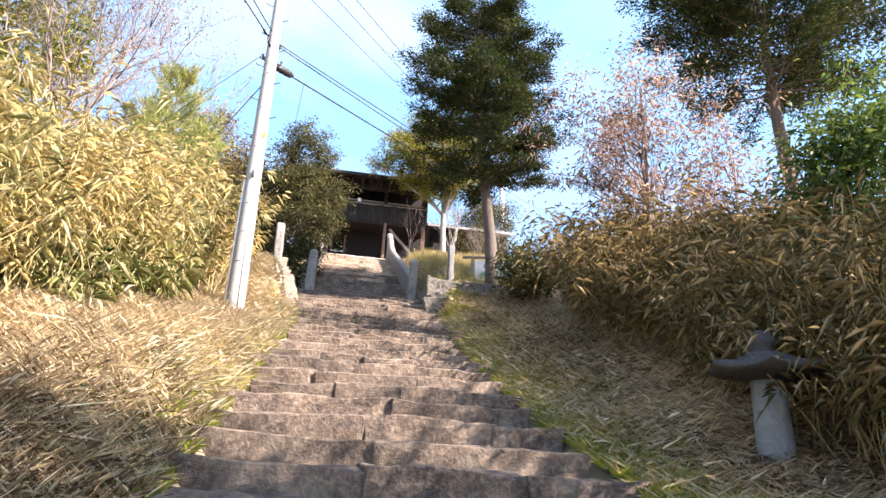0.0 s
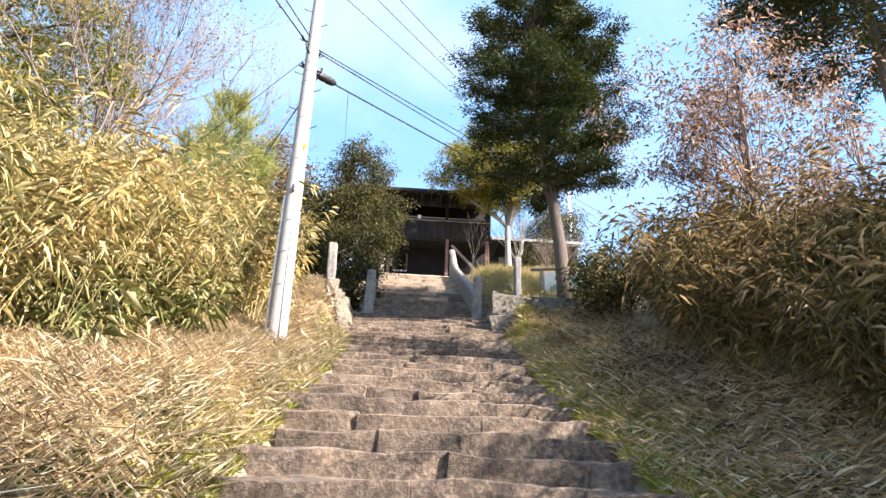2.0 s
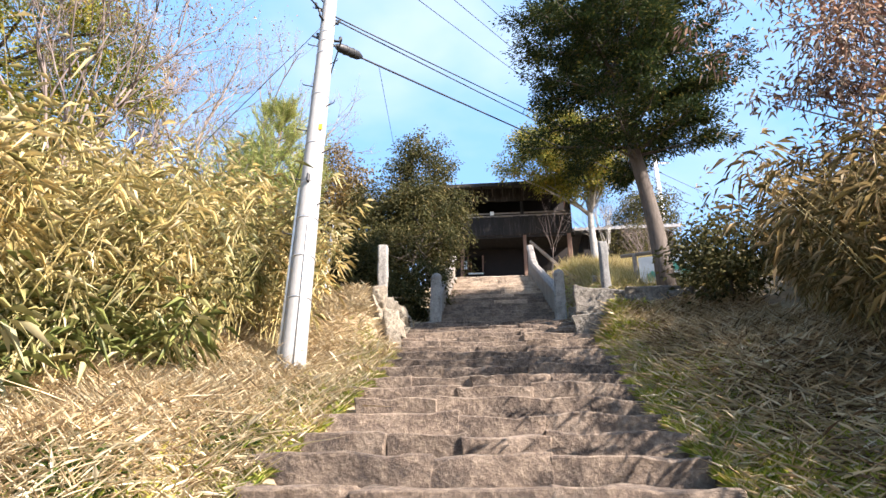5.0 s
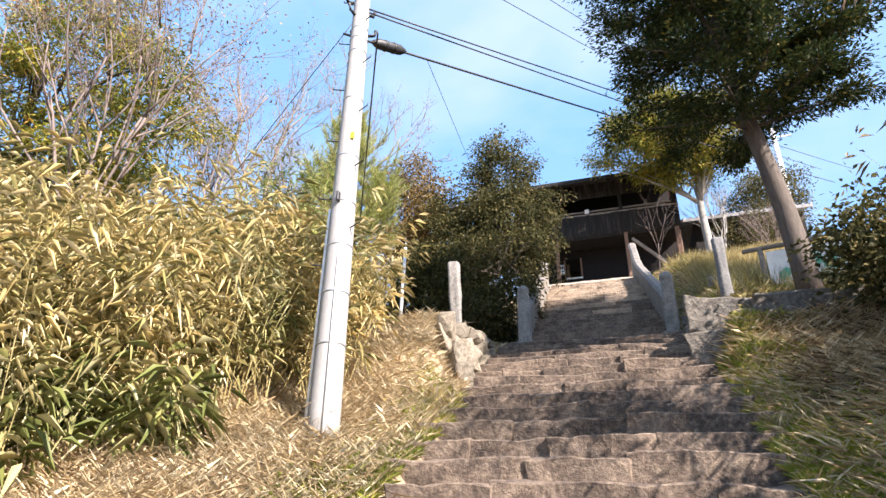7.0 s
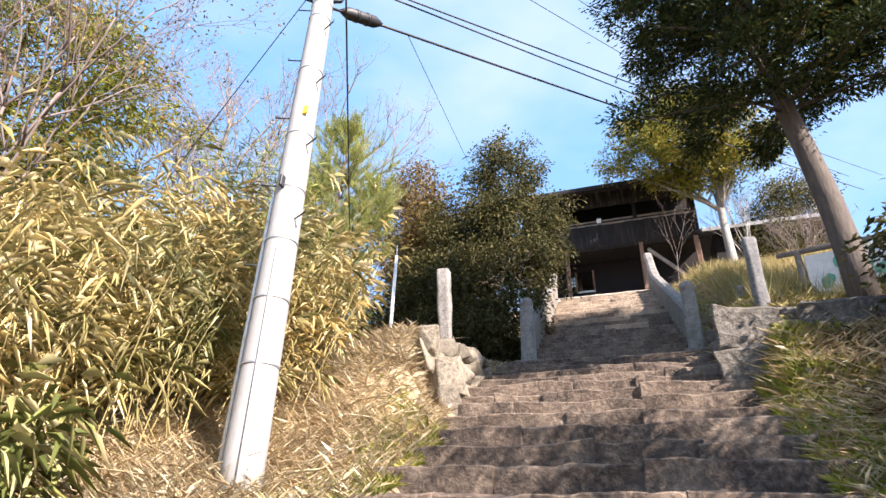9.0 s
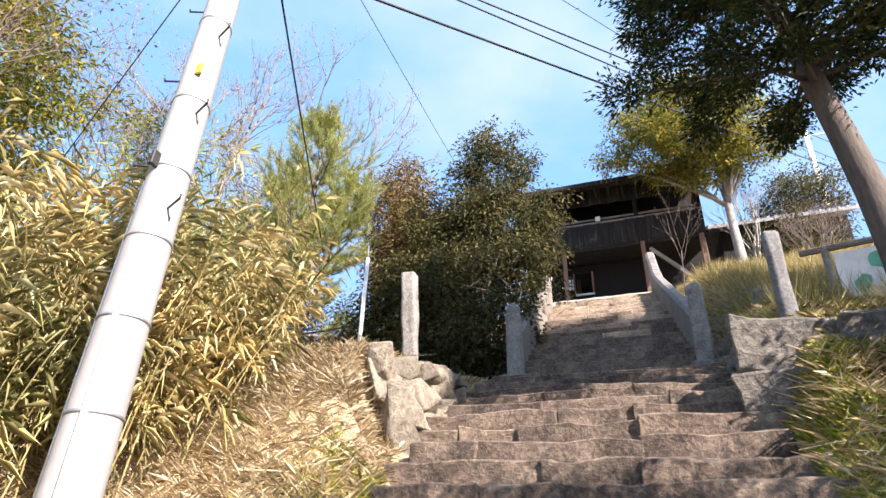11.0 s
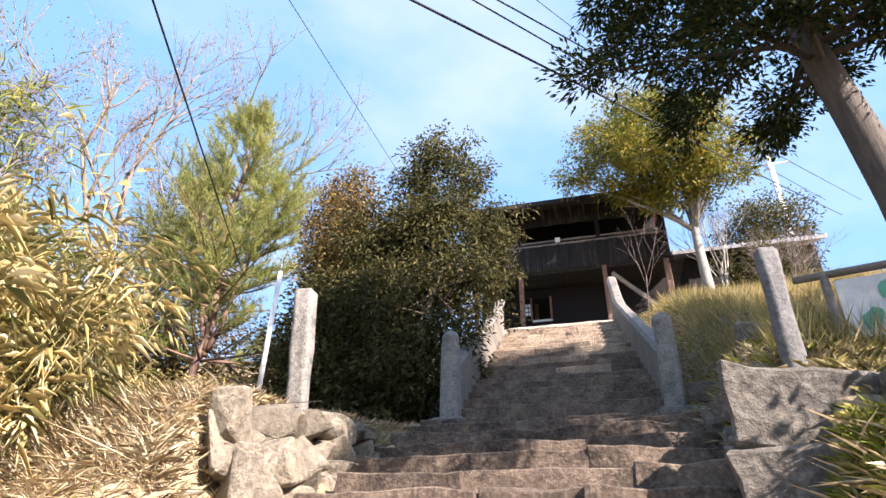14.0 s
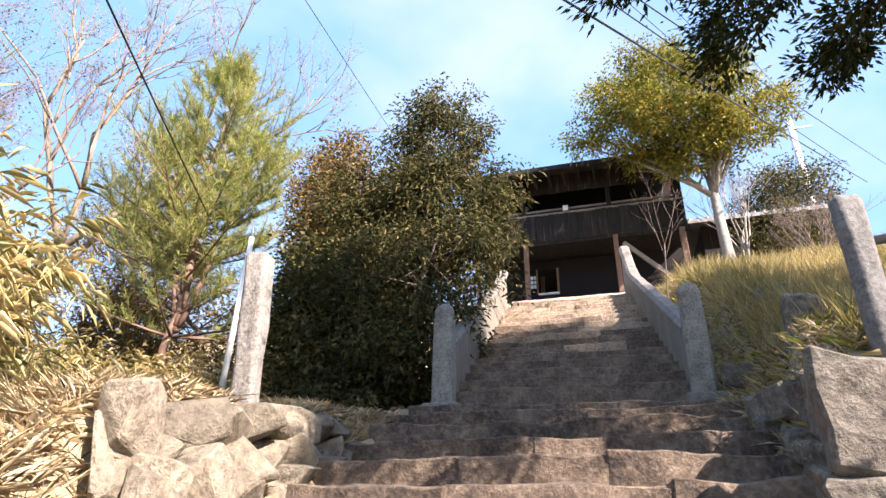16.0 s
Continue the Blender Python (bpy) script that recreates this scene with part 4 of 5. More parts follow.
gbox.matrix_basis = pose(-2.25, 16.7, gz(-2.25, 16.7))
tagged(gbox, "small grey box on the ground beside the white post", "box")


# ---------------------------------------------------------------- trees
class Growth:
    """Collects the tubes of a trunk and its limbs, and the points where twigs end."""

    def __init__(self, seed):
        self.r = random.Random(seed)
        self.v, self.f, self.tips = [], [], []

    def limb(self, start, direction, length, r0, r1, bend=0.25, lift=0.0, n=5, sides=6, tips=True):
        pts, rad = [Vector(start)], [r0]
        d = Vector(direction).normalized()
        for i in range(n):
            d = (d + Vector((self.r.gauss(0, bend), self.r.gauss(0, bend), self.r.gauss(0, bend * 0.7) + lift)) * 0.5).normalized()
            pts.append(pts[-1] + d * (length / n))
            rad.append(r0 + (r1 - r0) * (i + 1) / n)
            if tips and i >= n // 2:
                self.tips.append((pts[-1].copy(), d.copy()))
        v, f = tube_data(pts, rad, sides)
        o = len(self.v)
        self.v += v
        self.f += [tuple(k + o for k in q) for q in f]
        return pts, d

    def spread(self, start, direction, length, radius, levels, fork=3, angle=0.7, bend=0.25, lift=0.05, shrink=0.68, sides=6):
        pts, d = self.limb(start, direction, length, radius, radius * 0.6, bend, lift, sides=sides, tips=levels <= 1)
        if levels <= 0:
            return
        for k in range(fork):
            p = pts[self.r.choice((-1, -1, -2, -3))]
            s = Vector((self.r.gauss(0, 1), self.r.gauss(0, 1), self.r.gauss(0, 0.7))).normalized()
            nd = (d + s * angle).normalized()
            self.spread(p, nd, length * shrink * self.r.uniform(0.75, 1.2), radius * 0.58, levels - 1, fork, angle, bend, lift, shrink, max(3, sides - 1))

    def mesh(self, name, mat):
        return mesh_from(name, self.v, self.f, mat, True)


def crown_from_points(name, centres, per, spread, length, width, mat, seed, flat=0.6, droop=0.2, out=None):
    """Leaves scattered round many centres, so that clumps and gaps show."""
    g = np.random.default_rng(seed)
    c = np.repeat(np.asarray(centres, float), per, axis=0)
    off = g.normal(0, 1, c.shape)
    off[:, 2] *= flat
    pos = c + off * spread
    d = off * 0.7 + g.normal(0, 0.6, c.shape) + np.array([0, 0, 0.1])
    if out is not None:
        d += (pos - np.asarray(out)) * 0.4
    nrm = g.normal(0, 1, c.shape)
    n = len(pos)
    return leaves_mesh(name, pos, d, nrm, length * g.uniform(0.6, 1.3, n), width * g.uniform(0.7, 1.3, n), mat, 0.15, droop)


def tree(base, growth, trunk_mat, crown_me, label, category="tree", crown_label="", name="tree"):
    t = thing(name, (0, 0, 0), label, category)
    part_mesh("trunk", growth.mesh("trunk", trunk_mat), t)
    if crown_me is not None:
        cr = part_mesh("crown", crown_me, t, crown_label)
        cr["kind"] = "stuff"
    return t


def spray_conifer(seed, base, top, z0, R0, limbs, label, category, belly=0.4, trunk_r=0.175, clump=0.105, leaf=0.085, per=92, squash=1.0):
    """A dark conifer: straight trunk, tiers of limbs, each with flat drooping sprays in separate clumps."""
    g = Growth(seed)
    r = g.r
    base, top = Vector(base), Vector(top)
    spine = [base.lerp(top, k / 12) + Vector((0.05 * math.sin(k * 0.9), 0, 0)) for k in range(13)]
    v, f = tube_data(spine, [trunk_r * (1 - 0.075 * k) for k in range(13)], 14)
    g.v += v
    g.f += f
    centres, ways = [], []
    for k in range(limbs):
        t = (k + r.random()) / limbs
        z = z0 + (top.z - z0) * t
        a = r.uniform(0, 2 * math.pi)
        lump = 1 + 0.14 * math.sin(a * 3 + z * 1.3) + 0.13 * math.sin(a * 5 - z * 2.1)
        R = R0 * (max(0.0, 1 - ((t - belly) / (1.04 - belly if t > belly else belly + 0.28)) ** 2) ** 0.6) * lump * r.uniform(0.8, 1.08) + 0.12
        p0 = base.lerp(top, (z - base.z) / (top.z - base.z)) - Vector((0, 0, 0.1 * R))
        d = Vector((math.cos(a), math.sin(a) * squash, r.uniform(-0.05, 0.35)))
        lp, _ = g.limb(p0, d, R, 0.04, 0.01, 0.13, 0.03, 6, 4, False)
        for i, q in enumerate(lp[2:]):
            for j in range(2 + (i > 2)):
                w = Vector((r.gauss(0, 0.8), r.gauss(0, 0.8), r.gauss(0.1, 0.35)))
                side = (d + w).normalized()
                c = q + side * r.uniform(0.05, 0.36)
                lv, lf = tube_data([q, c], [0.008, 0.004], 3)
                o = len(g.v)
                g.v += lv
                g.f += [tuple(n + o for n in u) for u in lf]
                centres.append(c)
                ways.append(side)
    gg = np.random.default_rng(seed + 1)
    c = np.repeat(np.array(centres), per, axis=0)
    w = np.repeat(np.array(ways), per, axis=0)
    n = len(c)
    off = gg.normal(0, 1, c.shape) * np.array([1, 1, 0.55]) * clump
    size = np.repeat(gg.uniform(0.65, 1.3, len(centres)), per)[:, None]
    pos = c + off * size + w * gg.uniform(-0.08, 0.12, (n, 1))
    way = w * 0.8 + off / clump * 0.55 + gg.normal(0, 0.35, c.shape)
    me = leaves_mesh("crown", pos, way, gg.normal(0, 0.6, c.shape) + np.array([0, 0, 1.0]), leaf * gg.uniform(0.6, 1.3, n), leaf * 0.36 * gg.uniform(0.7, 1.3, n), M_CYPRESS, 0.12, 0.12)
    tree(base, g, M_BARK, me, label, category, "dense dark green sprays")


spray_conifer(21, (5.22, 14.12, 6.0), (4.6, 14.3, 14.9), 9.0, 1.78, 118, "tall dark green cypress with straight bare lower trunk", "cypress tree")
spray_conifer(22, (13.6, 13.4, 6.5), (12.8, 12.7, 18.3), 12.6, 2.9, 110, "tall dark conifer spreading high over the bamboo", "conifer", 0.35, 0.25, 0.17, 0.13, 70, 0.65)


def blob(centre, radii, n, seed, hollow=0.45, lumps=0.3, freq=1.6):
    """Points in a lumpy rounded mass, most of them towards its outside, with gaps."""
    r = random.Random(seed)
    pts = []
    off = Vector((seed * 1.31, seed * 0.77, seed * 2.03))
    while len(pts) < n:
        d = Vector((r.gauss(0, 1), r.gauss(0, 1), r.gauss(0, 1))).normalized()
        lump = 1 + lumps * noise.noise(d * freq + off) * 1.6 + lumps * 0.6 * noise.noise(d * freq * 2.7 + off)
        k = (hollow + (1 - hollow) * math.sqrt(r.random())) * lump
        p = Vector((d.x * radii[0], d.y * radii[1], d.z * radii[2])) * k
        if noise.noise(p * 1.1 + off) < -0.22:
            continue
        pts.append(p + Vector(centre))
    return pts


def leafy(base, centre, radii, seed, trunk_mat, leaf, leaf_l, leaf_w, n, per, label, category, spread=0.2, trunk_r=0.1, limbs=16, hollow=0.45, lumps=0.3, flat=0.7, droop=0.2, fork=0.45, stems=1, freq=1.6):
    """A tree: a trunk that forks into limbs, and a crown of leaf clumps round their ends."""
    g = Growth(seed)
    c = Vector(centre)
    pts = blob(centre, radii, n, seed, hollow, lumps, freq)
    for s in range(stems):
        b = Vector(base) + Vector((g.r.gauss(0, 0.16), g.r.gauss(0, 0.16), 0)) * (stems > 1) - Vector((0, 0, 0.25))
        top = c + Vector((g.r.gauss(0, 0.2) * radii[0], g.r.gauss(0, 0.2) * radii[1], radii[2] * 0.55))
        spine = []
        for k in range(9):
            t = k / 8
            q = b.lerp(top, t) + Vector((math.sin(t * 5 + seed), math.cos(t * 4 + seed), 0)) * 0.06 * radii[0] * t
            spine.append(q)
        v, f = tube_data(spine, [trunk_r * (1 - 0.8 * k / 8) for k in range(9)], 9)
        o = len(g.v)
        g.v += v
        g.f += [tuple(k + o for k in q) for q in f]
        for k in range(limbs):
            tgt = pts[g.r.randrange(len(pts))]
            t = max(fork, min(0.95, (tgt.z - b.z) / max(0.5, top.z - b.z) - g.r.uniform(0.1, 0.35)))
            i = min(7, int(t * 8))
            st = spine[i].lerp(spine[i + 1], t * 8 - i)
            lr = trunk_r * (1 - 0.75 * t) * 0.6
            mid = st.lerp(tgt, 0.5) + Vector((g.r.gauss(0, 0.08), g.r.gauss(0, 0.08), g.r.gauss(0.06, 0.1))) * radii[0]
            lp = [st, st.lerp(mid, 0.5) + Vector((0, 0, 0.02)), mid, mid.lerp(tgt, 0.55), tgt]
            v, f = tube_data(lp, [lr, lr * 0.8, lr * 0.6, lr * 0.4, lr * 0.2], 5)
            o = len(g.v)
            g.v += v
            g.f += [tuple(q2 + o for q2 in q) for q in f]
            for m in range(3):
                st2 = lp[1 + m]
                tg2 = min((pts[g.r.randrange(len(pts))] for _ in range(12)), key=lambda q: (q - st2).length)
                md = st2.lerp(tg2, 0.5) + Vector((g.r.gauss(0, 0.05), g.r.gauss(0, 0.05), 0.05)) * radii[0]
                v, f = tube_data([st2, md, tg2], [lr * 0.4, lr * 0.28, lr * 0.12], 4)
                o = len(g.v)
                g.v += v
                g.f += [tuple(q2 + o for q2 in q) for q in f]
    me = crown_from_points("crown", pts, per, spread, leaf_l, leaf_w, leaf, seed + 1, flat, droop)
    return tree(base, g, trunk_mat, me, label, category)


def bare(base, height, seed, mat, label, r0=0.1, stems=1, lean=(0, 0), buds=None, levels=5, wide=0.6, first=0.34):
    """A leafless tree: trunk, limbs and ever finer twigs."""
    g = Growth(seed)
    for s in range(stems):
        st = Vector(base) + Vector((g.r.gauss(0, 0.15), g.r.gauss(0, 0.15), 0)) * (stems > 1) - Vector((0, 0, 0.2))
        d = Vector((lean[0] + g.r.gauss(0, 0.12) * (stems > 1), lean[1], 1))
        pts, dd = g.limb(st, d, height * first, r0, r0 * 0.7, 0.1, 0, 5, 9, False)
        for k in range(4):
            a = 2 * math.pi * (k + g.r.random()) / 4
            nd = (dd + Vector((math.cos(a), math.sin(a), 0.2)) * wide).normalized()
            g.spread(pts[-1 - k % 2], nd, height * 0.3, r0 * 0.5, levels - 1, 3, 0.55, 0.16, 0.14, 0.68, 6)
    tips = [p for p, _ in g.tips]
    me = crown_from_points("crown", tips[::2], 1, 0.08, 0.05, 0.025, buds, seed + 1) if buds is not None else None
    return tree(base, g, mat, me, label, "bare tree", "a few withered leaves" if buds is not None else "")


def needle_pine(seed, stems, mat, bark, label, tuft=16, length=0.15, width=0.009, r0=0.1):
    """A young pine: stems with whorls of upswept branches, each set with tufts of needles. stems: foot, top, lowest whorl, reach."""
    g = Growth(seed)
    r = g.r
    at, way = [], []

    def tufted(pts, start):
        for a, b in zip(pts[start:], pts[start + 1:]):
            d = (b - a).normalized()
            for q in (0.25, 0.75):
                at.append(a.lerp(b, q))
                way.append(d)

    for foot, top, low, reach, k_stem in stems:
        foot, top = Vector(foot), Vector(top)
        spine = [foot.lerp(top, k / 10) + Vector((math.sin(k * 0.8 + seed), math.cos(k * 0.7), 0)) * 0.05 * (k < 10) for k in range(11)]
        v, f = tube_data(spine, [k_stem * r0 * (1 - 0.088 * k) for k in range(11)], 9)
        o = len(g.v)
        g.v += v
        g.f += [tuple(n + o for n in q) for q in f]
        tufted(spine[-3:], 0)
        z = low
        while z < top.z - 0.25:
            t = (z - low) / (top.z - low)
            p0 = foot.lerp(top, (z - foot.z) / (top.z - foot.z))
            turn = r.uniform(0, 6.28)
            for k in range(r.choice((4, 5, 6))):
                a = turn + k * 6.28 / 5 + r.gauss(0, 0.25)
                R = reach * (1 - t) ** 0.6 * r.uniform(0.5, 1.15) + 0.2
                pts, d = g.limb(p0, (math.cos(a), math.sin(a), 0.15 + 0.9 * t), R, 0.022 * (1.3 - t), 0.006, 0.1, 0.13, 6, 4, False)
                tufted(pts, 2)
                for i in (2, 3, 4, 5):
                    for sgn in (-1, 1):
                        if r.random() < 0.8:
                            side = Vector((-d.y, d.x, 0)) * sgn + d * 0.8 + Vector((0, 0, 0.45))
                            tw, _ = g.limb(pts[i], side, R * r.uniform(0.16, 0.32) + 0.08, 0.008, 0.004, 0.1, 0.2, 3, 3, False)
                            tufted(tw, 0)
            z += r.uniform(0.26, 0.42)
    gg = np.random.default_rng(seed)
    c, w = np.repeat(np.array(at), tuft, axis=0), np.repeat(np.array(way), tuft, axis=0)
    n = len(c)
    w2 = w * 0.7 + gg.normal(0, 0.6, c.shape) + np.array([0, 0, 0.25])
    pos = c + w * gg.uniform(-0.09, 0.09, (n, 1))
    me = leaves_mesh("crown", pos, w2, gg.normal(0, 1, c.shape), length * gg.uniform(0.6, 1.2, n), width * gg.uniform(0.7, 1.3, n), mat, 0.05, 0.02)
    return tree(stems[0][0], g, bark, me, label, "pine tree", "tufts of light green needles")


def leaf_mass(seed, lobes, feet, leaf, leaf_l, leaf_w, per, spread, label, category, twigs=40):
    """A bushy tree of several stems whose crown is made of uneven lobes. lobes: centre, radii, clumps, hollow."""
    g = Growth(seed)
    pts = []
    for i, (c, rad, n, hollow) in enumerate(lobes):
        pts += blob(c, rad, n, seed + i * 3, hollow, 0.42, 2.4)
    for foot in feet:
        goal = pts[g.r.randrange(len(pts) // 2, len(pts))]
        b = Vector(foot) - Vector((0, 0, 0.25))
        spine = [b.lerp(goal, k / 8) + Vector((math.sin(k + foot[0]), math.cos(k * 1.3), 0)) * 0.07 for k in range(9)]
        v, f = tube_data(spine, [0.07 * (1 - 0.09 * k) for k in range(9)], 7)
        o = len(g.v)
        g.v += v
        g.f += [tuple(n + o for n in q) for q in f]
        for k in range(twigs):
            st = spine[g.r.randrange(3, 9)]
            tg = min((pts[g.r.randrange(len(pts))] for _ in range(6)), key=lambda q: (q - st).length)
            md = st.lerp(tg, 0.5) + Vector((g.r.gauss(0, 0.12), g.r.gauss(0, 0.12), 0.1))
            v, f = tube_data([st, md, tg], [0.022, 0.014, 0.006], 4)
            o = len(g.v)
            g.v += v
            g.f += [tuple(n + o for n in q) for q in f]
    me = crown_from_points("crown", pts, per, spread, leaf_l, leaf_w, leaf, seed + 1, 0.75, 0.35)
    return tree(feet[0], g, M_BARK, me, label, category)


def on(x, y):
    return (x, y, gz(x, y))


# evergreens beside the upper steps
leaf_mass(31, [((-0.85, 19.4, 8.5), (1.7, 1.1, 1.9), 420, 0.3), ((0.05, 20.0, 10.5), (1.2, 0.9, 1.55), 300, 0.35), ((-1.3, 19.9, 10.6), (1.1, 0.9, 1.3), 190, 0.35),
               ((-0.45, 20.3, 12.4), (1.0, 0.8, 1.15), 120, 0.15), ((-0.35, 20.3, 13.4), (0.7, 0.6, 0.75), 34, 0.05)],
          [on(-0.9, 19.6), on(-0.4, 19.7), on(-1.5, 19.5), on(-0.6, 19.9)], M_EVERGREEN, 0.11, 0.042, 52, 0.13, "broad dark evergreen tree with airy sprigs on top beside steps", "evergreen tree")
leafy(on(-2.3, 19.3), (-2.1, 19.4, 8.4), (1.2, 1.1, 1.7), 32, M_BARK, M_EVERGREEN, 0.12, 0.055, 230, 64, "bushy dark evergreen shrub beside the terrace", "shrub", 0.24, 0.06, 10, 0.3)
leaf_mass(33, [((-0.9, 18.5, 7.5), (1.0, 0.7, 1.0), 130, 0.3)], [on(-0.7, 18.6)], M_EVERGREEN, 0.1, 0.045, 48, 0.12, "low dark evergreen shrub beside the newel", "shrub", 12)
leafy(on(-2.6, 21.0), (-2.5, 20.9, 10.7), (1.15, 1.0, 2.0), 34, M_BARK, M_BROWNGREEN, 0.12, 0.055, 300, 54, "bronze-green bushy tree behind the dark evergreen", "tree", 0.24, 0.09, 14)
leafy(on(-5.4, 25.2), (-5.4, 25.2, 14.2), (1.4, 1.3, 2.9), 35, M_BARK, M_BROWNGREEN, 0.12, 0.055, 300, 54, "bronze-topped conifer-shaped tree behind the shrubs", "tree", 0.22, 0.1, 14)
# olive-yellow tree beside the hall
leafy(on(5.75, 25.6), (5.2, 25.3, 15.9), (2.65, 1.6, 1.95), 41, M_BARKPALE, M_YELLOWGREEN, 0.12, 0.05, 680, 64, "spreading olive-yellow broadleaf tree with pale mottled trunk", "broadleaf tree", 0.15, 0.17, 30, 0.35, 0.26, fork=0.42, freq=2.6)
bare(on(6.3, 26.2), 3.6, 42, M_BARKPALE, "slim pale leafless sapling beside the olive tree", 0.045, 2, levels=4)
# light green pine and bare tree above the left terrace
fz = gz(-4.5, 18.4)
needle_pine(51, [((-4.5, 18.4, fz - 0.2), (-4.5, 18.5, 9.3), 8.1, 2.0, 1.25), ((-4.5, 18.45, 8.3), (-4.95, 19.3, 14.7), 9.2, 2.5, 0.8), ((-4.5, 18.45, 8.2), (-5.9, 19.0, 12.6), 9.4, 1.7, 0.7), ((-4.45, 18.45, 8.3), (-3.5, 19.2, 12.3), 9.6, 1.5, 0.6)],
            M_PINE, M_BARKRED, "airy light green young pine with reddish trunk and upswept branches")
leaf_mass(57, [((-4.2, 21.4, 8.3), (2.6, 0.8, 1.7), 300, 0.1), ((-8.2, 21.0, 8.6), (2.8, 0.8, 1.9), 260, 0.1)], [on(-4.2, 21.4), on(-5.6, 21.2), on(-8.0, 21.0)], M_BROWNGREEN, 0.12, 0.045, 44, 0.18, "low reddish-brown brush behind the pine", "shrub", 26)
bare(on(-7.7, 18.0), 10.5, 52, M_BARKTAN, "bare tan-barked tree with a few reddish leaf buds", 0.15, 1, (0.1, 0.05), M_BROWNLEAF, 6)
leafy(on(-9.5, 22.5), (-9.5, 22.5, 12.0), (2.6, 2.0, 3.0), 53, M_BARK, M_BROWNGREEN, 0.16, 0.03, 280, 70, "dull bronze pine behind the bare tree", "pine tree", 0.26, 0.13, 20, 0.35, 0.4)
leafy(on(-7.9, 11.6), (-7.4, 11.8, 10.4), (2.9, 2.4, 1.9), 54, M_BARK, M_YELLOWGREEN, 0.14, 0.032, 520, 70, "spreading olive pine above the bamboo", "pine tree", 0.17, 0.17, 24, 0.4, 0.45, flat=0.45)
bare(on(-6.0, 14.8), 6.2, 55, M_TWIG, "leafless shrubby tree with fine grey twigs", 0.07, 2, (0, 0), M_BROWNLEAF, 6)
bare(on(-2.9, 9.6), 5.6, 56, M_TWIG, "slender leafless tree with fine pale twigs", 0.045, 2, (-0.02, 0), M_BROWNLEAF, 6, 0.45)
bare(on(-4.6, 7.0), 5.4, 59, M_TWIG, "slender leafless tree rising from the bamboo", 0.04, 2, (0.0, 0), M_BROWNLEAF, 6, 0.45)
leafy(on(-2.3, 12.2), (-2.2, 12.2, 7.4), (1.0, 1.0, 1.2), 57, M_TWIG, M_PINE, 0.18, 0.016, 80, 44, "thin yellow-green feathery shrub above the bamboo", "shrub", 0.24, 0.04, 10, 0.3, 0.4, droop=0.1)
# trees on the right bank
leafy(on(6.9, 9.1), (6.5, 9.1, 7.3), (1.3, 1.1, 2.2), 61, M_TWIG, M_BROWNLEAF, 0.1, 0.032, 210, 30, "slender tree with withered reddish-brown leaves", "tree", 0.15, 0.045, 20, 0.2, 0.5, droop=0.5, stems=3, fork=0.25)
leafy(on(8.4, 9.4), (8.4, 9.4, 6.9), (1.5, 1.2, 1.9), 62, M_TWIG, M_BROWNLEAF, 0.1, 0.032, 190, 26, "slender tree with withered brown leaves", "tree", 0.16, 0.04, 18, 0.2, 0.5, droop=0.5, stems=2, fork=0.25)
leaf_mass(63, [((8.5, 6.4, 5.6), (1.25, 1.1, 1.8), 260, 0.3), ((8.2, 6.1, 3.9), (1.2, 0.9, 1.1), 130, 0.3)], [on(8.3, 6.4), on(8.0, 6.2)], M_GREENLEAF, 0.13, 0.045, 44, 0.15, "glossy dark green evergreen bush above the bamboo", "shrub", 24)
# The next two trees stand out of view, added only to cast shade.
leafy(on(10.2, -1.8), (9.9, -0.8, 8.6), (2.1, 1.8, 2.0), 75, M_BARK, M_GREENLEAF, 0.16, 0.07, 280, 44, "unseen broadleaf evergreen tree added to shade the lowest steps", "broadleaf tree", 0.22, 0.2, 20, 0.3, 0.4)
leafy(on(12.4, 2.0), (12.2, 2.4, 8.0), (1.8, 1.6, 1.8), 76, M_BARK, M_GREENLEAF, 0.16, 0.07, 220, 44, "unseen broadleaf evergreen tree added to shade the bamboo", "broadleaf tree", 0.22, 0.2, 20, 0.3, 0.4)
leafy(on(5.75, 12.75), (5.75, 12.75, 6.25), (0.7, 0.6, 0.65), 65, M_BARK, M_EVERGREEN, 0.1, 0.045, 110, 36, "small dark glossy shrub at the foot of the cypress", "shrub", 0.16, 0.04, 8, 0.3)
leafy(on(9.6, 33.0), (9.6, 33.0, 15.6), (1.7, 1.5, 2.4), 66, M_BARK, M_EVERGREEN, 0.14, 0.06, 320, 54, "rounded olive conifer beyond the slope", "conifer", 0.22, 0.1, 10)
leafy(on(7.9, 29.6), (7.9, 28.2, 12.9), (1.4, 0.7, 0.9), 67, M_BARK, M_EVERGREEN, 0.11, 0.045, 120, 34, "low dark shrub behind the dry grass", "shrub", 0.22, 0.07, 8, 0.3)
bare(on(7.4, 24.8), 2.6, 68, M_TWIG, "tangled grey leafless brush on the slope", 0.03, 5, (0.2, 0), None, 4, 0.9, 0.2)
bare(on(3.75, 21.6), 2.4, 69, M_TWIG, "thin leafless sapling beside the parapet", 0.014, 1, (-0.05, 0), None, 3, 0.4, 0.6)
bare(on(-0.1, 23.6), 3.6, 70, M_TWIG, "pale leafless twigs reaching across the hall front", 0.022, 2, (0.12, 0), None, 4, 0.6, 0.45)


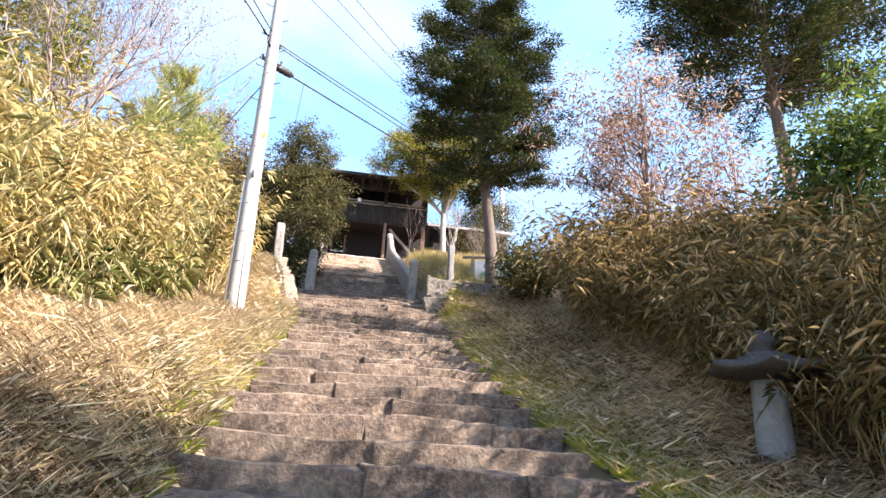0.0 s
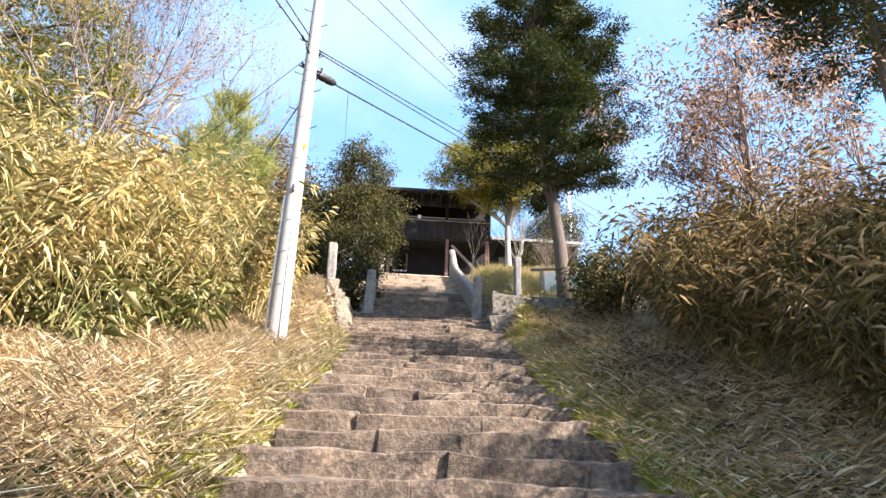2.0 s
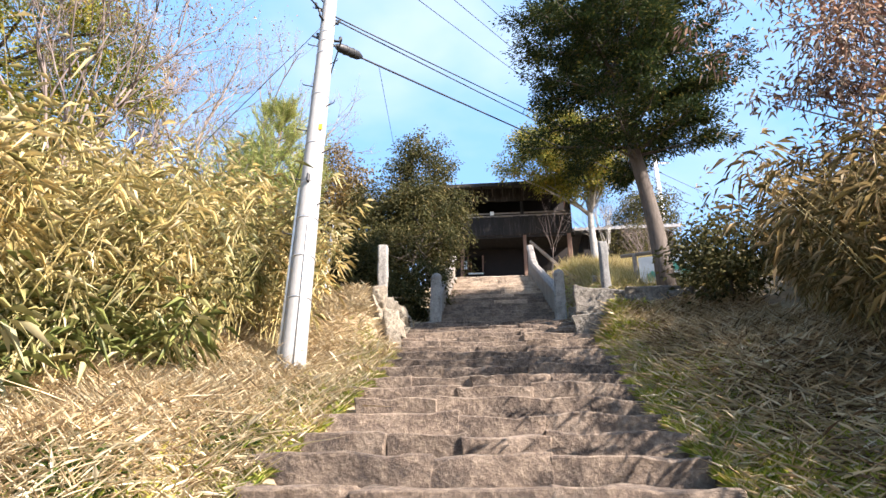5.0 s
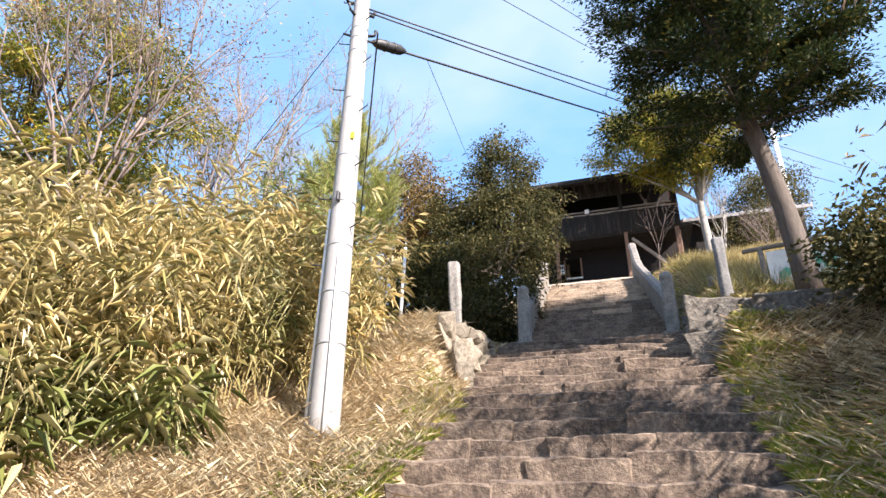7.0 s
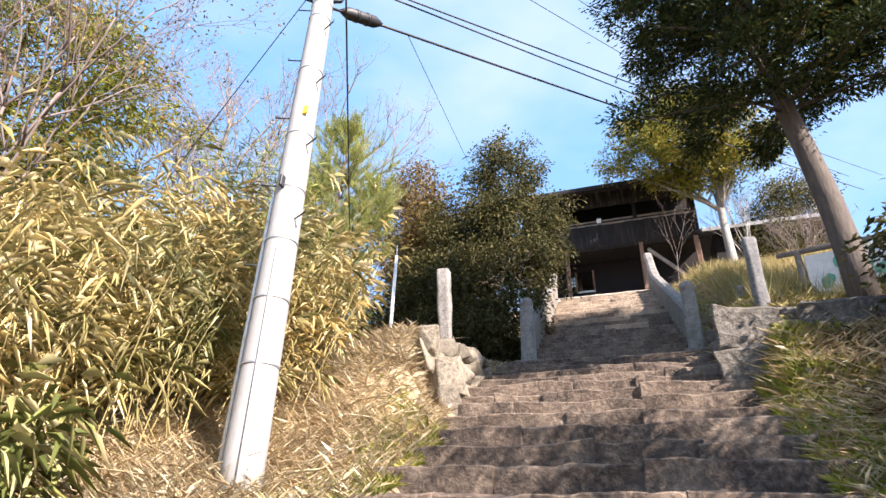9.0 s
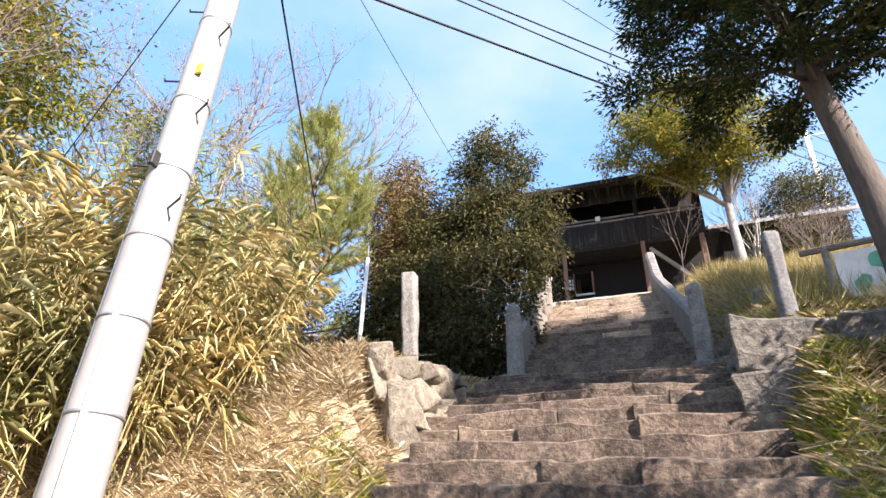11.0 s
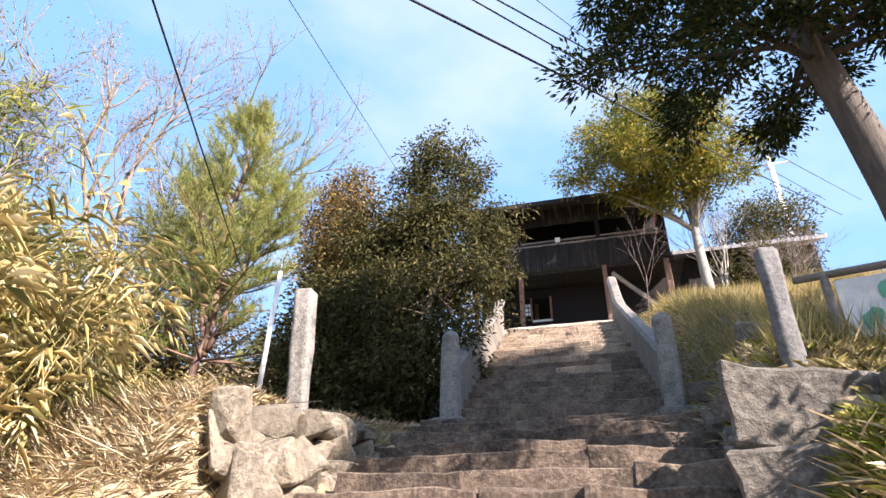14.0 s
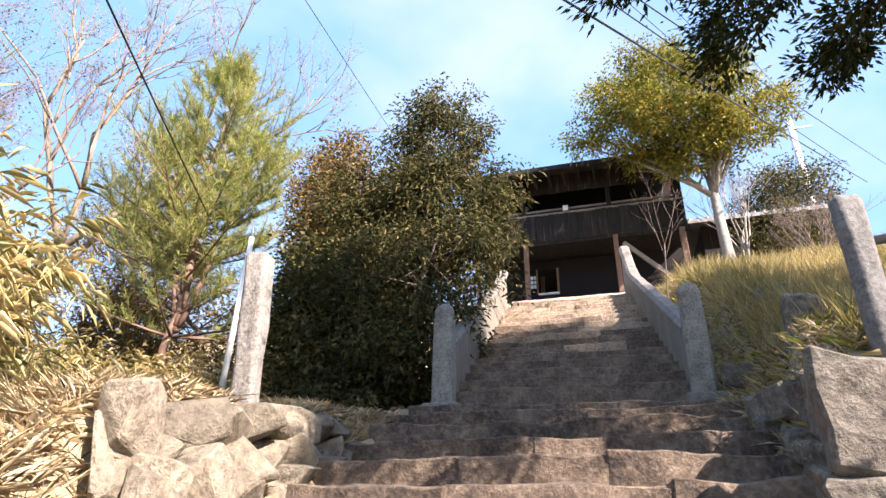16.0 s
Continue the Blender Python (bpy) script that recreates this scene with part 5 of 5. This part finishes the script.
# ---------------------------------------------------------------- bamboo thickets
def thicket(name, n_culm, inside, x_range, y_range, height, mat, label, seed, leaf_l=0.2, leaf_w=0.03, leaves=26, culm_r=0.006):
    g = np.random.default_rng(seed)
    xs, ys = g.uniform(*x_range, n_culm * 4), g.uniform(*y_range, n_culm * 4)
    keep = np.array([inside(x, y) for x, y in zip(xs, ys)])
    xs, ys = xs[keep][:n_culm], ys[keep][:n_culm]
    n = len(xs)
    zs = ground_z(xs, ys)
    h = g.uniform(*height, n) * np.interp(ys, [0, 11, 13.5], [1, 1, 0.78]) * (0.85 + 0.3 * np.sin(xs * 1.7 + ys * 0.9) ** 2)
    lean = g.normal(0, 0.22, (n, 2))
    root = np.stack([xs, ys, zs - 0.05], 1)
    axis = np.stack([lean[:, 0], lean[:, 1], np.ones(n)], 1)
    # culms as slim three-sided stems
    k = 4
    verts, faces = [], []
    ts = np.linspace(0, 1, k)
    for i in range(n):
        o = len(verts)
        for t in ts:
            p = root[i] + axis[i] * h[i] * t + np.array([lean[i, 0], lean[i, 1], -0.1]) * (t * t) * 0.6
            r = culm_r * (1 - 0.7 * t)
            for a in (0, 2.1, 4.2):
                verts.append((p[0] + r * math.cos(a), p[1] + r * math.sin(a), p[2]))
        for j in range(k - 1):
            for a in range(3):
                b = (a + 1) % 3
                faces.append((o + j * 3 + a, o + j * 3 + b, o + j * 3 + 3 + b, o + j * 3 + 3 + a))
    t = thing(name, (0, 0, 0), label, "bamboo", kind="stuff")
    st = part_mesh("stems", mesh_from("stems", verts, faces, M_CULM, False), t)
    st["kind"] = "stuff"
    # leaves in small fans at the nodes
    m = n * leaves
    idx = np.repeat(np.arange(n), leaves)
    tt = g.uniform(0.22, 1.03, m) ** 0.8
    node = np.round(tt * 9) / 9 + g.normal(0, 0.012, m)
    pos = root[idx] + axis[idx] * (h[idx] * node)[:, None]
    pos[:, :2] += lean[idx] * (node ** 2)[:, None] * 0.6
    az = g.uniform(0, 2 * np.pi, n)[idx] + np.round(tt * 9) * 2.4 + g.normal(0, 0.5, m)
    reach = g.uniform(0.02, 0.2, m)
    out = np.stack([np.cos(az), np.sin(az), g.normal(-0.1, 0.55, m)], 1)
    pos += out * reach[:, None]
    nrm = np.stack([g.normal(0, 0.5, m), g.normal(0, 0.5, m), np.ones(m)], 1)
    me = leaves_mesh("leaves", pos, out, nrm, leaf_l * g.uniform(0.55, 1.35, m), leaf_w * g.uniform(0.7, 1.35, m), mat, 0.2, 0.42)
    lv = part_mesh("leaves", me, t)
    lv["kind"] = "stuff"
    return t


L_EDGE_Y, L_EDGE_X = [-1, 3, 6, 8, 10, 10.9, 12, 13.3, 14.2], [-1.5, -1.5, -1.45, -1.15, -0.75, -0.42, -0.55, -1.1, -2.4]
R_EDGE_Y, R_EDGE_X = [-1, 3, 4.3, 6, 9, 12, 13], [5.1, 5.3, 5.65, 5.6, 5.45, 6.3, 7.2]
thicket("bamboo_thicket", 4300, lambda x, y: x < np.interp(y, L_EDGE_Y, L_EDGE_X), (-8.5, -0.3), (1.0, 14.3), (1.5, 2.3), M_SASA_L,
        "dense thicket of tall yellowing dwarf bamboo in the sun", 71, 0.18, 0.0185, 52)
thicket("bamboo_thicket", 200, lambda x, y: x < np.interp(y, L_EDGE_Y, L_EDGE_X) - 0.1, (-4.2, -1.7), (3.2, 5.4), (1.9, 2.5), M_SASA_GREEN,
        "taller olive green bamboo standing out of the thicket", 74, 0.24, 0.03, 34)
thicket("bamboo_thicket", 80, lambda x, y: x < np.interp(y, L_EDGE_Y, L_EDGE_X) + 0.3, (-2.6, -0.6), (7.2, 9.4), (0.5, 1.0), M_SASA_GREEN,
        "low green broad-leaved bamboo beside the pole", 77, 0.24, 0.04, 22)
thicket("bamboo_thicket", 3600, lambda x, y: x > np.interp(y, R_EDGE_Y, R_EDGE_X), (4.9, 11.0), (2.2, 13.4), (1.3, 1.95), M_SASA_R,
        "dense thicket of olive and withered dwarf bamboo, coloured darker for shade", 72, 0.16, 0.017, 44)
thicket("bamboo_thicket", 900, lambda x, y: True, (-9, -2.8), (14.0, 19.0), (0.7, 1.3), M_SASA_L,
        "low yellow-green bamboo grass on the terrace", 73, 0.16, 0.014, 22)


# ---------------------------------------------------------------- straw, grass, dry reeds
def blades(name, n, sampler, length, width, up, mat, label, category, seed, droop=0.2, lift=0.02):
    g = np.random.default_rng(seed)
    xy = sampler(g, n)
    x, y = xy[:, 0], xy[:, 1]
    z = ground_z(x, y) + lift * g.uniform(0, 1, len(x))
    m = len(x)
    a = g.uniform(0, 2 * np.pi, m)
    d = np.stack([np.cos(a), np.sin(a), g.uniform(*up, m)], 1)
    nrm = g.normal(0, 0.4, (m, 3)) + np.array([0, 0, 1.0])
    me = leaves_mesh(name, np.stack([x, y, z], 1), d, nrm, length * g.uniform(0.5, 1.5, m), width * g.uniform(0.6, 1.4, m), mat, 0.1, droop)
    return tagged(new(name, me), label, category, kind="stuff")


def patchy(x, y, s=1.3):
    return np.sin(x * s + 1.7 * np.sin(y * 0.7 * s)) * np.cos(y * s * 0.9 + 1.1 * np.sin(x * s)) * 0.5 + 0.5


def left_bank(g, n):
    y = g.uniform(0.5, 13.4, n)
    d = g.uniform(0.05, 2.7, n) * np.interp(y, [0, 11, 12.4, 15], [1, 0.8, 0.9, 0.9])
    x = edge_l(y) - d
    k = ~((y > 12.9) & (d < 0.22))
    return np.stack([x, y], 1)[k]


def right_bank(g, n):
    y = g.uniform(0.5, 13.1, n)
    x = edge_r(y) + g.uniform(0.05, 2.2, n)
    return np.stack([x, y], 1)


def near_edge(side, width):
    def f(g, n):
        y = g.uniform(0.5, 13.2 if side > 0 else 12.2, n)
        d = np.abs(g.normal(0, width, n)) - 0.04
        x = edge_r(y) + d if side > 0 else edge_l(y) - d
        k = g.uniform(0, 1, n) < 0.25 + 0.75 * patchy(x, y)
        return np.stack([x, y], 1)[k]
    return f


def rect(x0, x1, y0, y1, s=1.0):
    def f(g, n):
        x, y = g.uniform(x0, x1, n), g.uniform(y0, y1, n)
        k = g.uniform(0, 1, n) < 0.3 + 0.7 * patchy(x, y, s)
        return np.stack([x, y], 1)[k]
    return f


blades("straw", 48000, left_bank, 0.2, 0.005, (-0.1, 1.3), M_STRAW, "pale dry straw and fallen bamboo leaves on the bank", "straw", 81, 0.12, 0.06)
blades("straw", 5500, left_bank, 0.18, 0.022, (-0.1, 1.2), M_STRAW, "broad fallen bamboo leaves on the bank", "leaf litter", 82, 0.15, 0.08)
blades("straw", 26000, right_bank, 0.24, 0.006, (0.0, 0.9), M_STRAW, "brown cut straw on the shaded bank", "straw", 83, 0.12, 0.05)
blades("straw", 6000, right_bank, 0.17, 0.02, (0.0, 0.9), M_STRAW, "fallen bamboo leaves on the shaded bank", "leaf litter", 84, 0.15, 0.08)
def lower_left(g, n):
    y = g.uniform(0.3, 6.2, n)
    x = edge_l(y) - g.uniform(0.02, 2.9, n)
    k = g.uniform(0, 1, n) < np.interp(y, [0, 3.6, 6.2], [1, 0.9, 0.0]) * (0.35 + 0.65 * patchy(x, y, 1.9))
    return np.stack([x, y], 1)[k]


def upper_right(g, n):
    y = g.uniform(1.5, 13.0, n)
    x = edge_r(y) + g.uniform(0.45, 2.2, n)
    k = g.uniform(0, 1, n) < 0.15 + 0.85 * patchy(x, y, 1.5)
    return np.stack([x, y], 1)[k]


blades("straw", 95000, lower_left, 0.16, 0.009, (0.0, 1.5), M_BROWNSTRAW, "brown rotting bamboo litter at the foot of the thicket", "leaf litter", 91, 0.15, 0.1)
blades("straw", 26000, upper_right, 0.18, 0.011, (0.0, 0.6), M_BROWNSTRAW, "reddish-brown litter on the shaded bank", "leaf litter", 92, 0.15, 0.09)
blades("grass", 90000, near_edge(1, 0.42), 0.13, 0.008, (0.6, 2.2), M_GRASS, "short green grass along the steps", "grass", 85, 0.3)
blades("grass", 46000, near_edge(-1, 0.28), 0.12, 0.009, (0.5, 2.0), M_GRASS, "green grass and weeds along the steps", "grass", 86, 0.3)
blades("dry_grass", 52000, rect(4.25, 9.5, 14.9, 27.5, 1.9), 0.44, 0.005, (1.4, 6.0), M_REED, "tall golden dry grass on the slope", "dry grass", 87, 0.12)
blades("dry_grass", 110000, rect(-5.5, 0.3, 12.4, 16.8, 1.1), 0.17, 0.005, (0.1, 2.0), M_STRAW, "pale dry grass on the terrace", "dry grass", 88, 0.3)
blades("dry_grass", 12000, rect(4.25, 6.5, 13.3, 16.5, 1.3), 0.2, 0.004, (0.4, 2.6), M_REED, "tufted grass behind the retaining wall", "grass", 89, 0.4)
blades("leaf_litter", 6000, rect(-7, 0.2, 15.5, 26, 0.9), 0.12, 0.04, (0.0, 0.5), M_BROWNLEAF, "brown leaf litter under the evergreens", "leaf litter", 90, 0.1)


def weed_spots(g, n):
    c = g.integers(0, 9, n)
    cx, cy = np.array([0.55, 0.3, -0.2, 0.4, -0.9, 0.6, 0.1, 0.5, -1.3])[c], np.array([4.4, 5.2, 4.1, 6.4, 4.6, 8.1, 7.0, 9.3, 5.0])[c]
    return np.stack([cx + g.normal(0, 0.16, n), cy + g.normal(0, 0.2, n)], 1)


blades("weeds", 9000, weed_spots, 0.09, 0.022, (0.3, 1.6), M_GREENLEAF, "low fresh green weeds among the straw", "weeds", 93, 0.3)


def stalks(g, n):
    y = g.uniform(2.5, 12.4, n)
    return np.stack([edge_l(y) - g.uniform(0.1, 2.3, n), y], 1)


blades("straw", 1100, stalks, 0.5, 0.008, (-0.05, 0.35), M_STRAW, "fallen pale bamboo stalks lying on the bank", "fallen stalks", 94, 0.04, 0.08)


def slope_foot(g, n):
    x, y = g.uniform(3.75, 6.0, n), g.uniform(14.6, 24.5, n)
    k = g.uniform(0, 1, n) < 0.45 + 0.55 * patchy(x, y, 2.3)
    return np.stack([x, y], 1)[k]


blades("straw", 24000, slope_foot, 0.16, 0.006, (0.0, 1.6), M_STRAW, "short dry straw on the slope beside the parapet", "straw", 95, 0.2, 0.05)
blades("leaf_litter", 5000, slope_foot, 0.1, 0.04, (0.0, 0.6), M_BROWNLEAF, "brown fallen leaves on the slope beside the parapet", "leaf litter", 96, 0.1, 0.06)
blades("grass", 7000, slope_foot, 0.2, 0.008, (0.5, 2.2), M_GRASS, "olive grass tufts on the slope", "grass", 97, 0.3)
# weathered stones lying on the slope
rk = random.Random(17)
for k in range(9):
    x, y = rk.uniform(4.0, 5.6), rk.uniform(16.2, 19.5)
    w = rk.uniform(0.25, 0.6)
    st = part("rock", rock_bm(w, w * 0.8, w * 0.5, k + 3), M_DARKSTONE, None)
    st.matrix_basis = pose(x, y, gz(x, y) - 0.06, 0, 0, rk.uniform(0, 180))
    tagged(st, "weathered grey stone lying on the grassy slope", "rock", "stones on the slope")
